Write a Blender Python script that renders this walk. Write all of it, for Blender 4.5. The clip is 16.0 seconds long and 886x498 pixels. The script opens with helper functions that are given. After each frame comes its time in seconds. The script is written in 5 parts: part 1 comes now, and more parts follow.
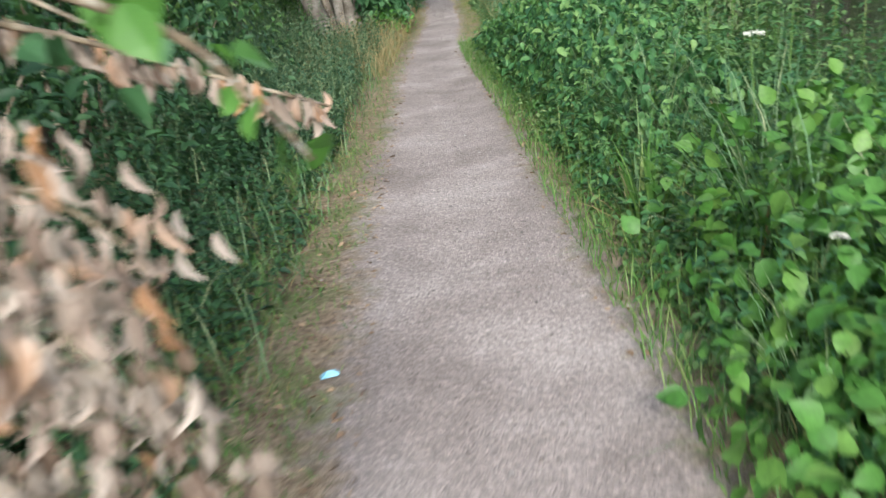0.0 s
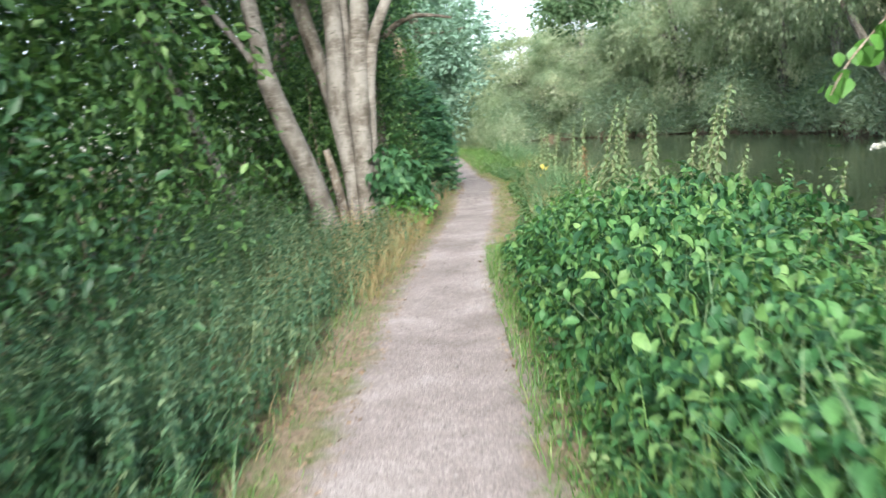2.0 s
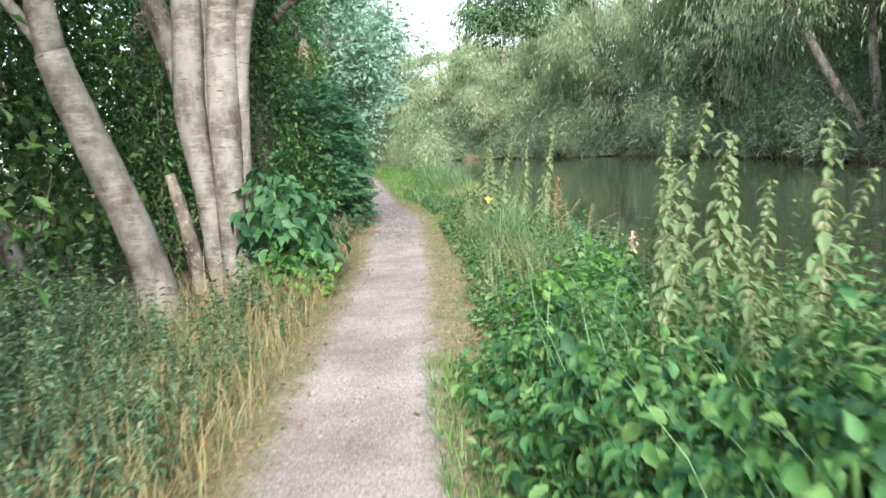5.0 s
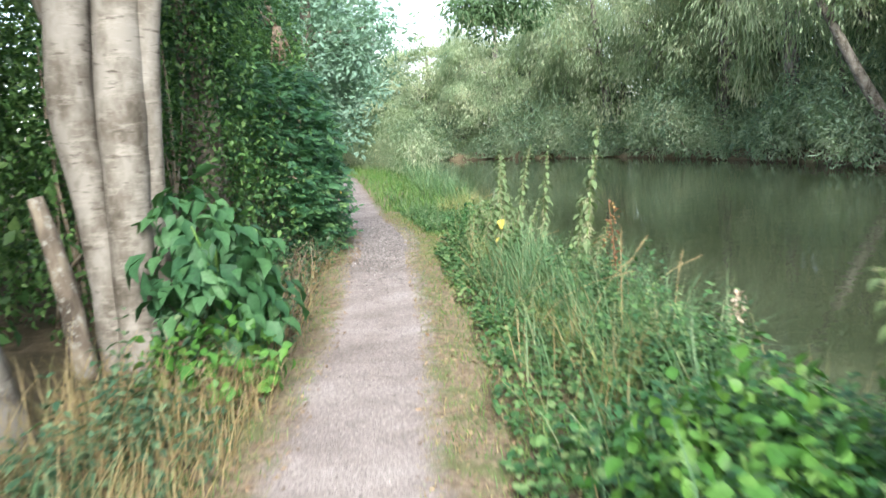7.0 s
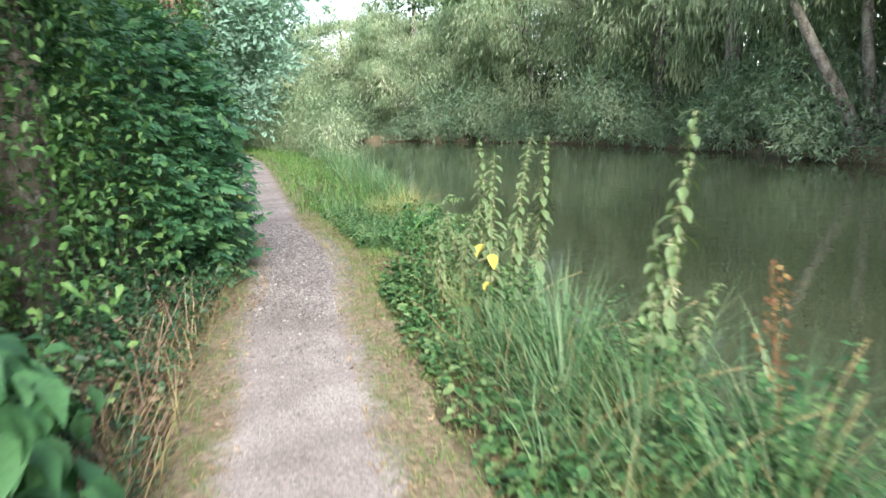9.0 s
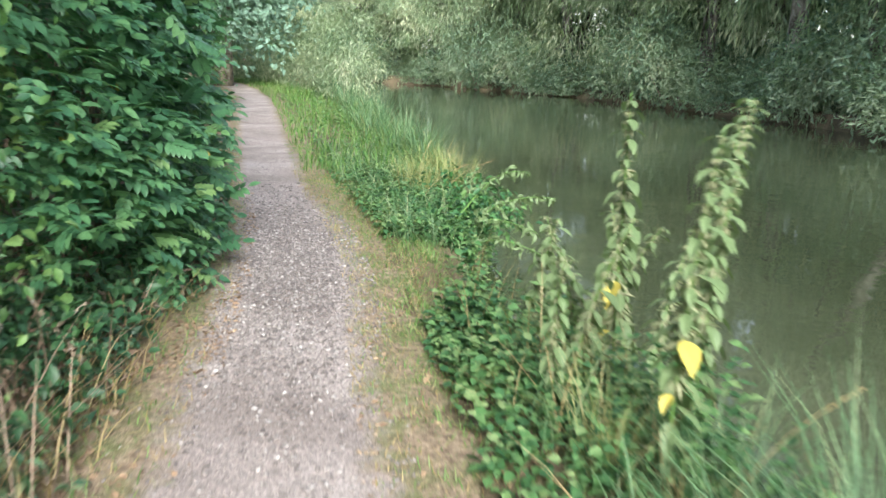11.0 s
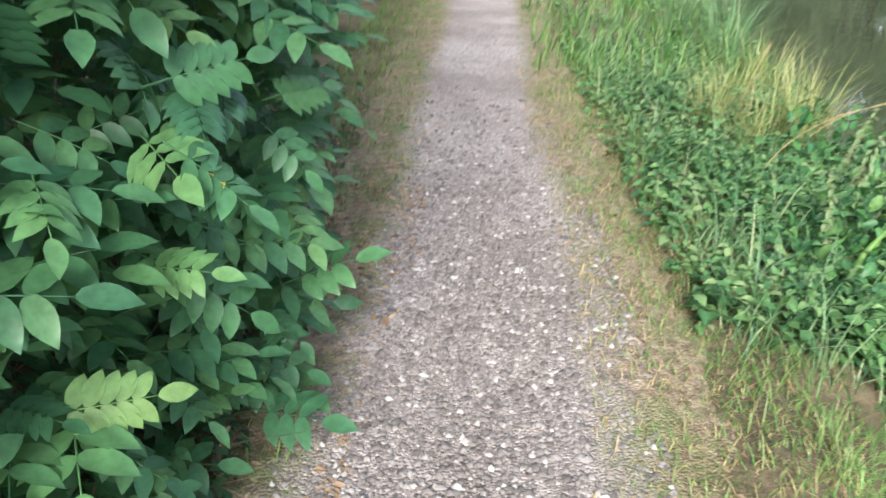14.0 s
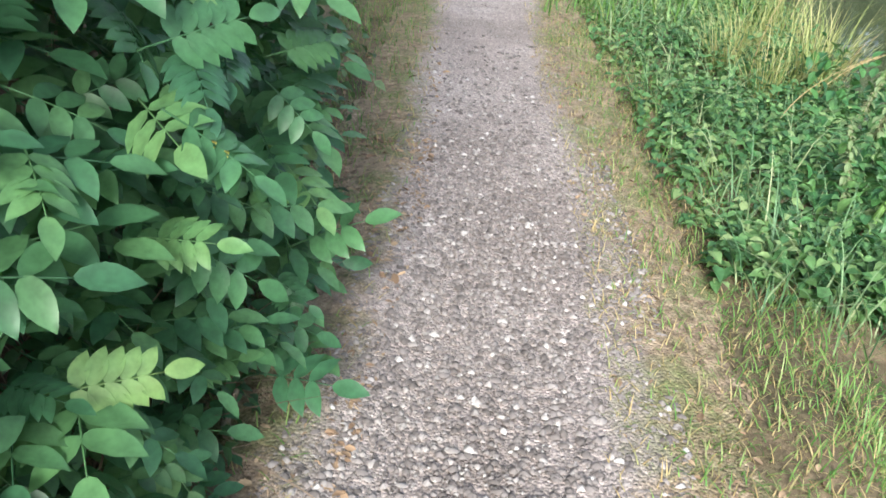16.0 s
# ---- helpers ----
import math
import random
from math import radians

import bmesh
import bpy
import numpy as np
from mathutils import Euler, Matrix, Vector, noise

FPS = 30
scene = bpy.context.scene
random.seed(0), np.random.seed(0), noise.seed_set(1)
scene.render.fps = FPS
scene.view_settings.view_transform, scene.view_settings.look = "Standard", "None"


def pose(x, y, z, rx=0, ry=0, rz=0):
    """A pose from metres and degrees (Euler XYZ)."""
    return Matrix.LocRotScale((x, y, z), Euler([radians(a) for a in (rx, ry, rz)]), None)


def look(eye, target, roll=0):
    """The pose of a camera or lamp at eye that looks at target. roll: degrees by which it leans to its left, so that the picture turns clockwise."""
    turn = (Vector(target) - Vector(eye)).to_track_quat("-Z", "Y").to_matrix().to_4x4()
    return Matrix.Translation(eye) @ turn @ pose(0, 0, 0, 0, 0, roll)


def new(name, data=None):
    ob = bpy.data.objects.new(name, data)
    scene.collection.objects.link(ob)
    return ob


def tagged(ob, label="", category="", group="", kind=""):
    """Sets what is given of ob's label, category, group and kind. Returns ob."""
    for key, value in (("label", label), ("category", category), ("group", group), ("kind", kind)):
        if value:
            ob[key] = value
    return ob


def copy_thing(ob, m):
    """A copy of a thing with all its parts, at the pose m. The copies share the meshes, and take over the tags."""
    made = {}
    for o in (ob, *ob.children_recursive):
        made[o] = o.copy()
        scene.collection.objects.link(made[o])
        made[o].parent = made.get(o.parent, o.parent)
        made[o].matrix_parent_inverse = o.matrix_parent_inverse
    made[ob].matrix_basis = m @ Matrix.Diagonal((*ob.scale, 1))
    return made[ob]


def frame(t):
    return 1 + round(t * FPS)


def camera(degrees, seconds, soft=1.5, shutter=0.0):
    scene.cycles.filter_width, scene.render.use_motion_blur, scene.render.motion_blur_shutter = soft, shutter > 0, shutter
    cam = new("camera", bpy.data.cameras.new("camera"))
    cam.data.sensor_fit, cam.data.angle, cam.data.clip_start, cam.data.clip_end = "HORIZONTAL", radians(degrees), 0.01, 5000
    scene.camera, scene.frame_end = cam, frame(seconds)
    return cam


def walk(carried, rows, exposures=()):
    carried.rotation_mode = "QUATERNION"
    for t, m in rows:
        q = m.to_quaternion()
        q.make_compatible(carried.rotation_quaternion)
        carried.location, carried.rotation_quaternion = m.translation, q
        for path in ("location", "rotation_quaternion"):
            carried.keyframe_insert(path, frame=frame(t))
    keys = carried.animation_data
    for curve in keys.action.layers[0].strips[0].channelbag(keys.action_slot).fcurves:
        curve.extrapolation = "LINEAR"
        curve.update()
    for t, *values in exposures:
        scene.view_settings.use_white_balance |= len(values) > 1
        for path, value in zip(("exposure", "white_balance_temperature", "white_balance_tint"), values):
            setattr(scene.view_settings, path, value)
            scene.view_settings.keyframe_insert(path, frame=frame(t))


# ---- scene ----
cam = camera(55.1, 16.0, soft=1.5, shutter=0.75)
PATH = [
    (0, (0.422, 2.645, 1.261), (0.329, 4.529, 0.597), -7.5),
    (0.5, (0.560, 3.264, 1.231), (0.439, 5.137, 0.541), -4.6),
    (1, (0.707, 3.948, 1.246), (0.549, 5.874, 0.732), -3.2),
    (1.5, (0.719, 4.683, 1.299), (0.540, 6.636, 0.907), -2.8),
    (2, (0.663, 5.494, 1.314), (0.507, 7.468, 1.032), -5.3),
    (2.5, (0.540, 6.184, 1.345), (0.539, 8.164, 1.060), -6),
    (3, (0.479, 6.878, 1.342), (0.622, 8.857, 1.093), -5.9),
    (3.5, (0.407, 7.595, 1.315), (0.532, 9.579, 1.090), -5.6),
    (4, (0.360, 8.324, 1.313), (0.457, 10.306, 1.062), -5.3),
    (4.2, (0.376, 8.632, 1.286), (0.451, 10.614, 1.028), -5.1),
    (6.3, (0.520, 11.213, 1.353), (0.593, 13.196, 1.096), -2.9),
    (6.5, (0.469, 11.534, 1.361), (0.553, 13.514, 1.092), -2.8),
    (7, (0.425, 12.351, 1.371), (0.507, 14.332, 1.107), -3.7),
    (7.5, (0.383, 13.150, 1.372), (0.513, 15.131, 1.129), -3.7),
    (8, (0.326, 13.948, 1.372), (0.583, 15.910, 1.083), -3.3),
    (8.5, (0.303, 14.752, 1.395), (0.586, 16.706, 1.075), -2.7),
    (9, (0.286, 15.527, 1.411), (0.575, 17.480, 1.091), -2.4),
    (9.2, (0.292, 15.843, 1.378), (0.588, 17.793, 1.049), -2.6),
    (11.3, (0.277, 18.817, 1.325), (0.550, 20.745, 0.871), 2.1),
    (11.5, (0.246, 19.114, 1.341), (0.512, 21.041, 0.879), 1.8),
    (12, (0.194, 19.885, 1.357), (0.409, 21.812, 0.867), 1.7),
    (12.5, (0.259, 20.660, 1.316), (0.455, 22.582, 0.800), 1.2),
    (13, (0.255, 21.326, 1.283), (0.410, 23.240, 0.725), 1.3),
    (13.5, (0.212, 21.811, 1.269), (0.200, 23.693, 0.593), 2.2),
    (14, (0.187, 22.102, 1.276), (-0.029, 23.913, 0.455), 3.6),
    (14.5, (0.149, 22.158, 1.274), (-0.077, 23.936, 0.385), 4),
    (15, (0.154, 22.165, 1.270), (-0.061, 23.924, 0.342), 3.8),
    (15.5, (0.157, 22.161, 1.274), (-0.045, 23.903, 0.313), 3.9),
    (16, (0.165, 22.163, 1.284), (-0.050, 23.916, 0.346), 3.4),
]
walk(cam, [(t, look(eye, target, roll)) for t, eye, target, roll in PATH], exposures=[(t, e, 6330, 10) for t, e in ((0, 1.4), (1, 1.5), (2.5, 2.0), (12.5, 2.1), (14, 2.2), (16, 2.2))])

# ---- world and light ----
world = bpy.data.worlds.new("world")
scene.world = world
world.use_nodes = True
wn = world.node_tree
bg = wn.nodes["Background"]
sky = wn.nodes.new("ShaderNodeTexSky")
sky.sky_type, sky.sun_disc = "NISHITA", False
sky.sun_elevation, sky.sun_rotation = radians(32), radians(178)
sky.air_density, sky.dust_density = 1.0, 1.5
veil = wn.nodes.new("ShaderNodeHueSaturation")
veil.inputs["Saturation"].default_value = 0.62
wn.links.new(sky.outputs[0], veil.inputs["Color"])
wn.links.new(veil.outputs[0], bg.inputs[0])
bg.inputs[1].default_value = 0.15
sun = new("sun", bpy.data.lights.new("sun", "SUN"))
sun.data.energy, sun.data.angle, sun.data.color = 2.7, radians(18), (1.0, 0.97, 0.89)
sun.matrix_world = look((0.3, -9.0, 5.6), (0.0, 0.0, 0.0))

rng = np.random.default_rng(7)


# ---- materials ----
def shader(name, rough=0.7, spec=0.4):
    m = bpy.data.materials.new(name)
    m.use_nodes = True
    b = m.node_tree.nodes["Principled BSDF"]
    b.inputs["Roughness"].default_value = rough
    b.inputs["Specular IOR Level"].default_value = spec
    return m, m.node_tree, b


def ramp(nt, stops):
    r = nt.nodes.new("ShaderNodeValToRGB")
    while len(r.color_ramp.elements) < len(stops):
        r.color_ramp.elements.new(0.5)
    for e, (p, c) in zip(r.color_ramp.elements, stops):
        e.position, e.color = p, (*c, 1)
    return r


def noise_tex(nt, scale, detail=4, rough=0.6, coord="Object"):
    tc = nt.nodes.new("ShaderNodeTexCoord")
    n = nt.nodes.new("ShaderNodeTexNoise")
    n.inputs["Scale"].default_value, n.inputs["Detail"].default_value, n.inputs["Roughness"].default_value = scale, detail, rough
    nt.links.new(tc.outputs[coord], n.inputs["Vector"])
    return n


def mixer(nt, a, b, f, mode="MIX"):
    x = nt.nodes.new("ShaderNodeMix")
    x.data_type, x.blend_type = "RGBA", mode
    for sock, v in ((x.inputs[6], a), (x.inputs[7], b), (x.inputs[0], f)):
        if isinstance(v, (tuple, float, int)):
            sock.default_value = (*v, 1) if isinstance(v, tuple) else v
        else:
            nt.links.new(v, sock)
    return x.outputs[2]


def bump(nt, b, height, strength, dist):
    k = nt.nodes.new("ShaderNodeBump")
    k.inputs["Strength"].default_value, k.inputs["Distance"].default_value = strength, dist
    nt.links.new(height, k.inputs["Height"])
    nt.links.new(k.outputs[0], b.inputs["Normal"])


def foliage(name, cols, rough=0.5, thin=0.35, spread=0.5, per="island", grain=60, patch=0.9, own=1.0):
    """Leaf colours: each leaf its own tone, larger patches of tone, light passing through."""
    m, nt, b = shader(name, rough, 0.35)
    if per == "island":
        g = nt.nodes.new("ShaderNodeNewGeometry").outputs["Random Per Island"]
    else:
        g = nt.nodes.new("ShaderNodeObjectInfo").outputs["Random"]
    k = len(cols)
    r = ramp(nt, [(i / (k - 1) if k > 1 else 0, c) for i, c in enumerate(cols)])
    n = noise_tex(nt, patch, 3)
    h = nt.nodes.new("ShaderNodeMath")
    h.operation = "MULTIPLY_ADD"
    nt.links.new(n.outputs[0], h.inputs[0])
    h.inputs[1].default_value, h.inputs[2].default_value = spread * 2, -spread
    a = nt.nodes.new("ShaderNodeMath")
    a.operation = "ADD"
    a.use_clamp = True
    even = nt.nodes.new("ShaderNodeMath")
    even.operation = "MULTIPLY_ADD"
    nt.links.new(g, even.inputs[0])
    even.inputs[1].default_value, even.inputs[2].default_value = own, (1 - own) / 2
    nt.links.new(even.outputs[0], a.inputs[0])
    nt.links.new(h.outputs[0], a.inputs[1])
    nt.links.new(a.outputs[0], r.inputs[0])
    fine = noise_tex(nt, grain, 2)
    col = mixer(nt, r.outputs[0], (0.5, 0.5, 0.5), 0.0)
    tone = ramp(nt, [(0.3, (0.75, 0.75, 0.75)), (0.7, (1.12, 1.12, 1.12))])
    nt.links.new(fine.outputs[0], tone.inputs[0])
    col = mixer(nt, col, tone.outputs[0], 1.0, "MULTIPLY")
    nt.links.new(col, b.inputs["Base Color"])
    if thin:
        t = nt.nodes.new("ShaderNodeBsdfTranslucent")
        warm = mixer(nt, col, (1.0, 1.05, 0.55), 1.0, "MULTIPLY")
        nt.links.new(warm, t.inputs[0])
        s = nt.nodes.new("ShaderNodeMixShader")
        s.inputs[0].default_value = thin
        out = nt.nodes["Material Output"]
        nt.links.new(b.outputs[0], s.inputs[1])
        nt.links.new(t.outputs[0], s.inputs[2])
        nt.links.new(s.outputs[0], out.inputs[0])
    return m


def bark(name, dark, mid, pale, scale=5.0):
    m, nt, b = shader(name, 0.85, 0.2)
    tc = nt.nodes.new("ShaderNodeTexCoord")
    mp = nt.nodes.new("ShaderNodeMapping")
    mp.inputs["Scale"].default_value = (1, 1, 0.45)
    nt.links.new(tc.outputs["Object"], mp.inputs[0])
    n1 = nt.nodes.new("ShaderNodeTexNoise")
    n1.inputs["Scale"].default_value, n1.inputs["Detail"].default_value = scale, 7
    nt.links.new(mp.outputs[0], n1.inputs["Vector"])
    r = ramp(nt, [(0.37, dark), (0.49, mid), (0.61, pale)])
    nt.links.new(n1.outputs[0], r.inputs[0])
    lich = noise_tex(nt, scale * 2.2, 8, 0.7)
    lr = ramp(nt, [(0.52, (0, 0, 0)), (0.62, (0.8, 0.8, 0.8))])
    nt.links.new(lich.outputs[0], lr.inputs[0])
    col = mixer(nt, r.outputs[0], (0.27, 0.27, 0.24), lr.outputs[0])
    nt.links.new(col, b.inputs["Base Color"])
    mp2 = nt.nodes.new("ShaderNodeMapping")
    mp2.inputs["Scale"].default_value = (1, 1, 0.25)
    nt.links.new(tc.outputs["Object"], mp2.inputs[0])
    n2 = nt.nodes.new("ShaderNodeTexNoise")
    n2.inputs["Scale"].default_value, n2.inputs["Detail"].default_value = scale * 6, 6
    nt.links.new(mp2.outputs[0], n2.inputs["Vector"])
    bump(nt, b, n2.outputs[0], 0.7, 0.025)
    return m


def ringed_bark(name, dark, mid, pale):
    """Smooth pale bark with broken bands running round the stem."""
    m, nt, b = shader(name, 0.75, 0.25)
    tc = nt.nodes.new("ShaderNodeTexCoord")

    def stretched(scale, k, detail, rough):
        mp = nt.nodes.new("ShaderNodeMapping")
        mp.inputs["Scale"].default_value = scale
        nt.links.new(tc.outputs["Object"], mp.inputs[0])
        n = nt.nodes.new("ShaderNodeTexNoise")
        n.inputs["Scale"].default_value, n.inputs["Detail"].default_value, n.inputs["Roughness"].default_value = k, detail, rough
        nt.links.new(mp.outputs[0], n.inputs["Vector"])
        return n.outputs[0]

    r = ramp(nt, [(0.34, dark), (0.47, mid), (0.6, pale)])
    nt.links.new(stretched((1, 1, .6), 4.5, 7, .62), r.inputs[0])
    bands = stretched((1, 1, 3.6), 5.0, 8, .75)
    br = ramp(nt, [(0.5, (0, 0, 0)), (0.64, (0.6, 0.6, 0.6))])
    nt.links.new(bands, br.inputs[0])
    col = mixer(nt, r.outputs[0], tuple(min(1, c * 1.35) for c in pale), br.outputs[0])
    low = ramp(nt, [(0.3, (0.9, 0.9, 0.9)), (0.42, (0, 0, 0))])
    nt.links.new(stretched((1, 1, 4), 7, 5, .6), low.inputs[0])
    col = mixer(nt, col, dark, low.outputs[0])
    nt.links.new(col, b.inputs["Base Color"])
    bump(nt, b, bands, 0.6, 0.012)
    return m


def earth(name, stops, scale, fine, bump_at, dist=0.02):
    m, nt, b = shader(name, 0.95, 0.15)
    n = noise_tex(nt, scale, 6, 0.65)
    r = ramp(nt, stops)
    nt.links.new(n.outputs[0], r.inputs[0])
    f = noise_tex(nt, fine, 5, 0.75)
    t = ramp(nt, [(0.3, (0.55, 0.55, 0.55)), (0.5, (0.95, 0.95, 0.95)), (0.72, (1.35, 1.32, 1.28))])
    nt.links.new(f.outputs[0], t.inputs[0])
    col = mixer(nt, r.outputs[0], t.outputs[0], 1.0, "MULTIPLY")
    nt.links.new(col, b.inputs["Base Color"])
    f2 = noise_tex(nt, bump_at, 6, 0.7)
    bump(nt, b, f2.outputs[0], 0.8, dist)
    return m


SOIL = earth("soil_and_litter", [(0.3, (0.055, 0.045, 0.03)), (0.45, (0.09, 0.075, 0.045)), (0.55, (0.15, 0.115, 0.075)), (0.63, (0.1, 0.1, 0.05)), (0.74, (0.2, 0.16, 0.105))], 1.6, 45, 30)
GRIT = earth("trodden_gravel", [(0.34, (0.175, 0.15, 0.139)), (0.5, (0.248, 0.217, 0.206)), (0.64, (0.315, 0.282, 0.27))], 1.1, 55, 90, 0.006)
nt, b = GRIT.node_tree, GRIT.node_tree.nodes["Principled BSDF"]
edge_in = nt.nodes.new("ShaderNodeAttribute")
edge_in.attribute_name = "edge"
creep = noise_tex(nt, 7, 5, 0.7)
add = nt.nodes.new("ShaderNodeMath")
add.operation = "MULTIPLY_ADD"
nt.links.new(creep.outputs[0], add.inputs[0])
add.inputs[1].default_value = 1.1
nt.links.new(edge_in.outputs["Fac"], add.inputs[2])
sub = nt.nodes.new("ShaderNodeMapRange")
sub.inputs["From Min"].default_value, sub.inputs["From Max"].default_value = 1.36, 1.74
nt.links.new(add.outputs[0], sub.inputs["Value"])
litter = noise_tex(nt, 25, 4)
brown = ramp(nt, [(0.32, (0.1, 0.075, 0.052)), (0.5, (0.185, 0.143, 0.1)), (0.7, (0.285, 0.228, 0.165))])
nt.links.new(litter.outputs[0], brown.inputs[0])
moss = noise_tex(nt, 3.2, 6, 0.7)
moss_at = ramp(nt, [(0.46, (0, 0, 0)), (0.6, (0.75, 0.75, 0.75))])
nt.links.new(moss.outputs[0], moss_at.inputs[0])
verge = mixer(nt, brown.outputs[0], (0.1, 0.125, 0.05), moss_at.outputs[0])
was = b.inputs["Base Color"].links[0].from_socket
nt.links.new(mixer(nt, was, verge, sub.outputs[0]), b.inputs["Base Color"])
cells = nt.nodes.new("ShaderNodeTexVoronoi")
cells.inputs["Scale"].default_value = 115
tco = nt.nodes.new("ShaderNodeTexCoord")
nt.links.new(tco.outputs["Object"], cells.inputs["Vector"])
grey = ramp(nt, [(0.0, (0.6, 0.58, 0.56)), (0.6, (1.0, 0.98, 0.96)), (1.0, (1.65, 1.6, 1.56))])
split = nt.nodes.new("ShaderNodeSeparateColor")
nt.links.new(cells.outputs["Color"], split.inputs[0])
nt.links.new(split.outputs[0], grey.inputs[0])
was = b.inputs["Base Color"].links[0].from_socket
nt.links.new(mixer(nt, was, grey.outputs[0], 0.55, "MULTIPLY"), b.inputs["Base Color"])
bump(nt, b, cells.outputs["Distance"], 0.9, -0.006)
STONE, nt, b = shader("gravel_stone", 0.8, 0.3)
r = ramp(nt, [(0.0, (0.07, 0.061, 0.057)), (0.3, (0.105, 0.092, 0.088)), (0.7, (0.155, 0.138, 0.132)), (0.93, (0.225, 0.207, 0.198)), (1.0, (0.36, 0.34, 0.325))])
nt.links.new(nt.nodes.new("ShaderNodeNewGeometry").outputs["Random Per Island"], r.inputs[0])
nt.links.new(r.outputs[0], b.inputs["Base Color"])

WATER, nt, b = shader("canal_water", 0.03, 0.5)
b.inputs["IOR"].default_value = 1.33
n = noise_tex(nt, 0.25, 3)
r = ramp(nt, [(0.3, (0.026, 0.034, 0.018)), (0.7, (0.043, 0.051, 0.029))])
nt.links.new(n.outputs[0], r.inputs[0])
nt.links.new(r.outputs[0], b.inputs["Base Color"])
n = noise_tex(nt, 2.2, 3, 0.5)
bump(nt, b, n.outputs[0], 0.1, 0.05)

BARK_PALE = bark("pale_grey_bark", (0.055, 0.046, 0.034), (0.125, 0.11, 0.09), (0.215, 0.195, 0.168), 6)
BARK_RINGED = ringed_bark("banded_pale_bark", (0.05, 0.042, 0.031), (0.112, 0.1, 0.083), (0.19, 0.178, 0.158))
BARK_DARK = bark("dark_bark", (0.05, 0.04, 0.03), (0.11, 0.09, 0.07), (0.2, 0.17, 0.13), 7)
# brown bark made pale and orange to carry the sunlight on the far trunk
BARK_SUNLIT = bark("sunlit_bark", (0.13, 0.085, 0.06), (0.27, 0.19, 0.14), (0.38, 0.28, 0.21), 4)
TWIG = bark("twig_bark", (0.1, 0.075, 0.05), (0.2, 0.16, 0.11), (0.32, 0.27, 0.2), 20)

HEDGE = foliage("hawthorn_leaf", [(0.028, 0.075, 0.026), (0.055, 0.135, 0.038), (0.09, 0.195, 0.054), (0.145, 0.25, 0.08)])
# darker green with the shade of the near growth put into the colour
SHADEY = foliage("shade_toned_leaf", [(0.018, 0.055, 0.026), (0.03, 0.085, 0.035), (0.05, 0.125, 0.045)])
NETTLE = foliage("nettle_leaf", [(0.022, 0.075, 0.03), (0.038, 0.125, 0.042), (0.062, 0.17, 0.052), (0.115, 0.215, 0.072)])
BLUEGREEN = foliage("dull_herb_leaf", [(0.03, 0.08, 0.045), (0.06, 0.132, 0.072), (0.108, 0.188, 0.1), (0.19, 0.25, 0.132)], 0.7)
FRINGE = foliage("verge_herb_leaf", [(0.03, 0.095, 0.035), (0.06, 0.15, 0.05), (0.11, 0.215, 0.075), (0.2, 0.28, 0.12)], 0.6, 0.35, 0.5, patch=1.4)
MOUND = foliage("drooping_nettle_leaf", [(0.02, 0.075, 0.03), (0.042, 0.135, 0.046), (0.085, 0.205, 0.06), (0.17, 0.29, 0.095)], 0.6, 0.35, 0.55, patch=1.6)
SAPLING = foliage("sapling_leaf", [(0.027, 0.085, 0.038), (0.045, 0.128, 0.05), (0.075, 0.175, 0.068)], 0.6, 0.35)
FRESH = foliage("fresh_leaf", [(0.045, 0.14, 0.025), (0.07, 0.19, 0.035), (0.12, 0.24, 0.05)])
ASH = foliage("ash_leaflet", [(0.038, 0.115, 0.06), (0.06, 0.165, 0.075), (0.095, 0.22, 0.09), (0.17, 0.285, 0.1)], 0.42, 0.38, 0.35, "object", 9)
ASH_ISLE = foliage("ash_leaflet_mass", [(0.038, 0.12, 0.064), (0.064, 0.175, 0.082), (0.105, 0.235, 0.1)], 0.42, 0.42)
SPIKE = foliage("tall_nettle_leaf", [(0.06, 0.12, 0.055), (0.1, 0.17, 0.075), (0.155, 0.215, 0.1), (0.235, 0.26, 0.13)], 0.55, 0.35, 0.4)
YELLOW = foliage("yellowed_leaf", [(0.45, 0.4, 0.06), (0.5, 0.42, 0.12)], 0.6, 0.3)
# one willow leaf twice: sunlit cream put into the first, shade into the second
WILLOW = foliage("willow_leaf", [(0.13, 0.2, 0.12), (0.24, 0.33, 0.205), (0.37, 0.44, 0.3), (0.52, 0.55, 0.4)], 0.6, 0.5, 1.4, patch=0.5, own=0.35)
WILLOW_DARK = foliage("shaded_willow_leaf", [(0.105, 0.18, 0.125), (0.205, 0.3, 0.205), (0.36, 0.44, 0.31)], 0.6, 0.5, 1.3, patch=0.5, own=0.35)
# dark leaf colour that paints the shaded hollows between the willow clumps
THICKET = foliage("shade_gap_leaf", [(0.045, 0.09, 0.055), (0.085, 0.15, 0.09), (0.145, 0.22, 0.135)], 0.6, 0.4, 0.8)
FAR_GREEN = foliage("far_green_leaf", [(0.055, 0.11, 0.055), (0.09, 0.17, 0.08), (0.16, 0.25, 0.12)], 0.6, 0.45, 0.9, own=0.4)
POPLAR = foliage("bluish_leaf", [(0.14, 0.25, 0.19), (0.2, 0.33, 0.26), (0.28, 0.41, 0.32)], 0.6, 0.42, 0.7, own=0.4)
GRASS = foliage("green_grass", [(0.045, 0.13, 0.025), (0.08, 0.19, 0.04), (0.13, 0.24, 0.06), (0.2, 0.26, 0.09)])
SEDGE = foliage("sedge_blade", [(0.052, 0.125, 0.056), (0.095, 0.19, 0.088), (0.16, 0.255, 0.13), (0.28, 0.32, 0.18)], 0.6)
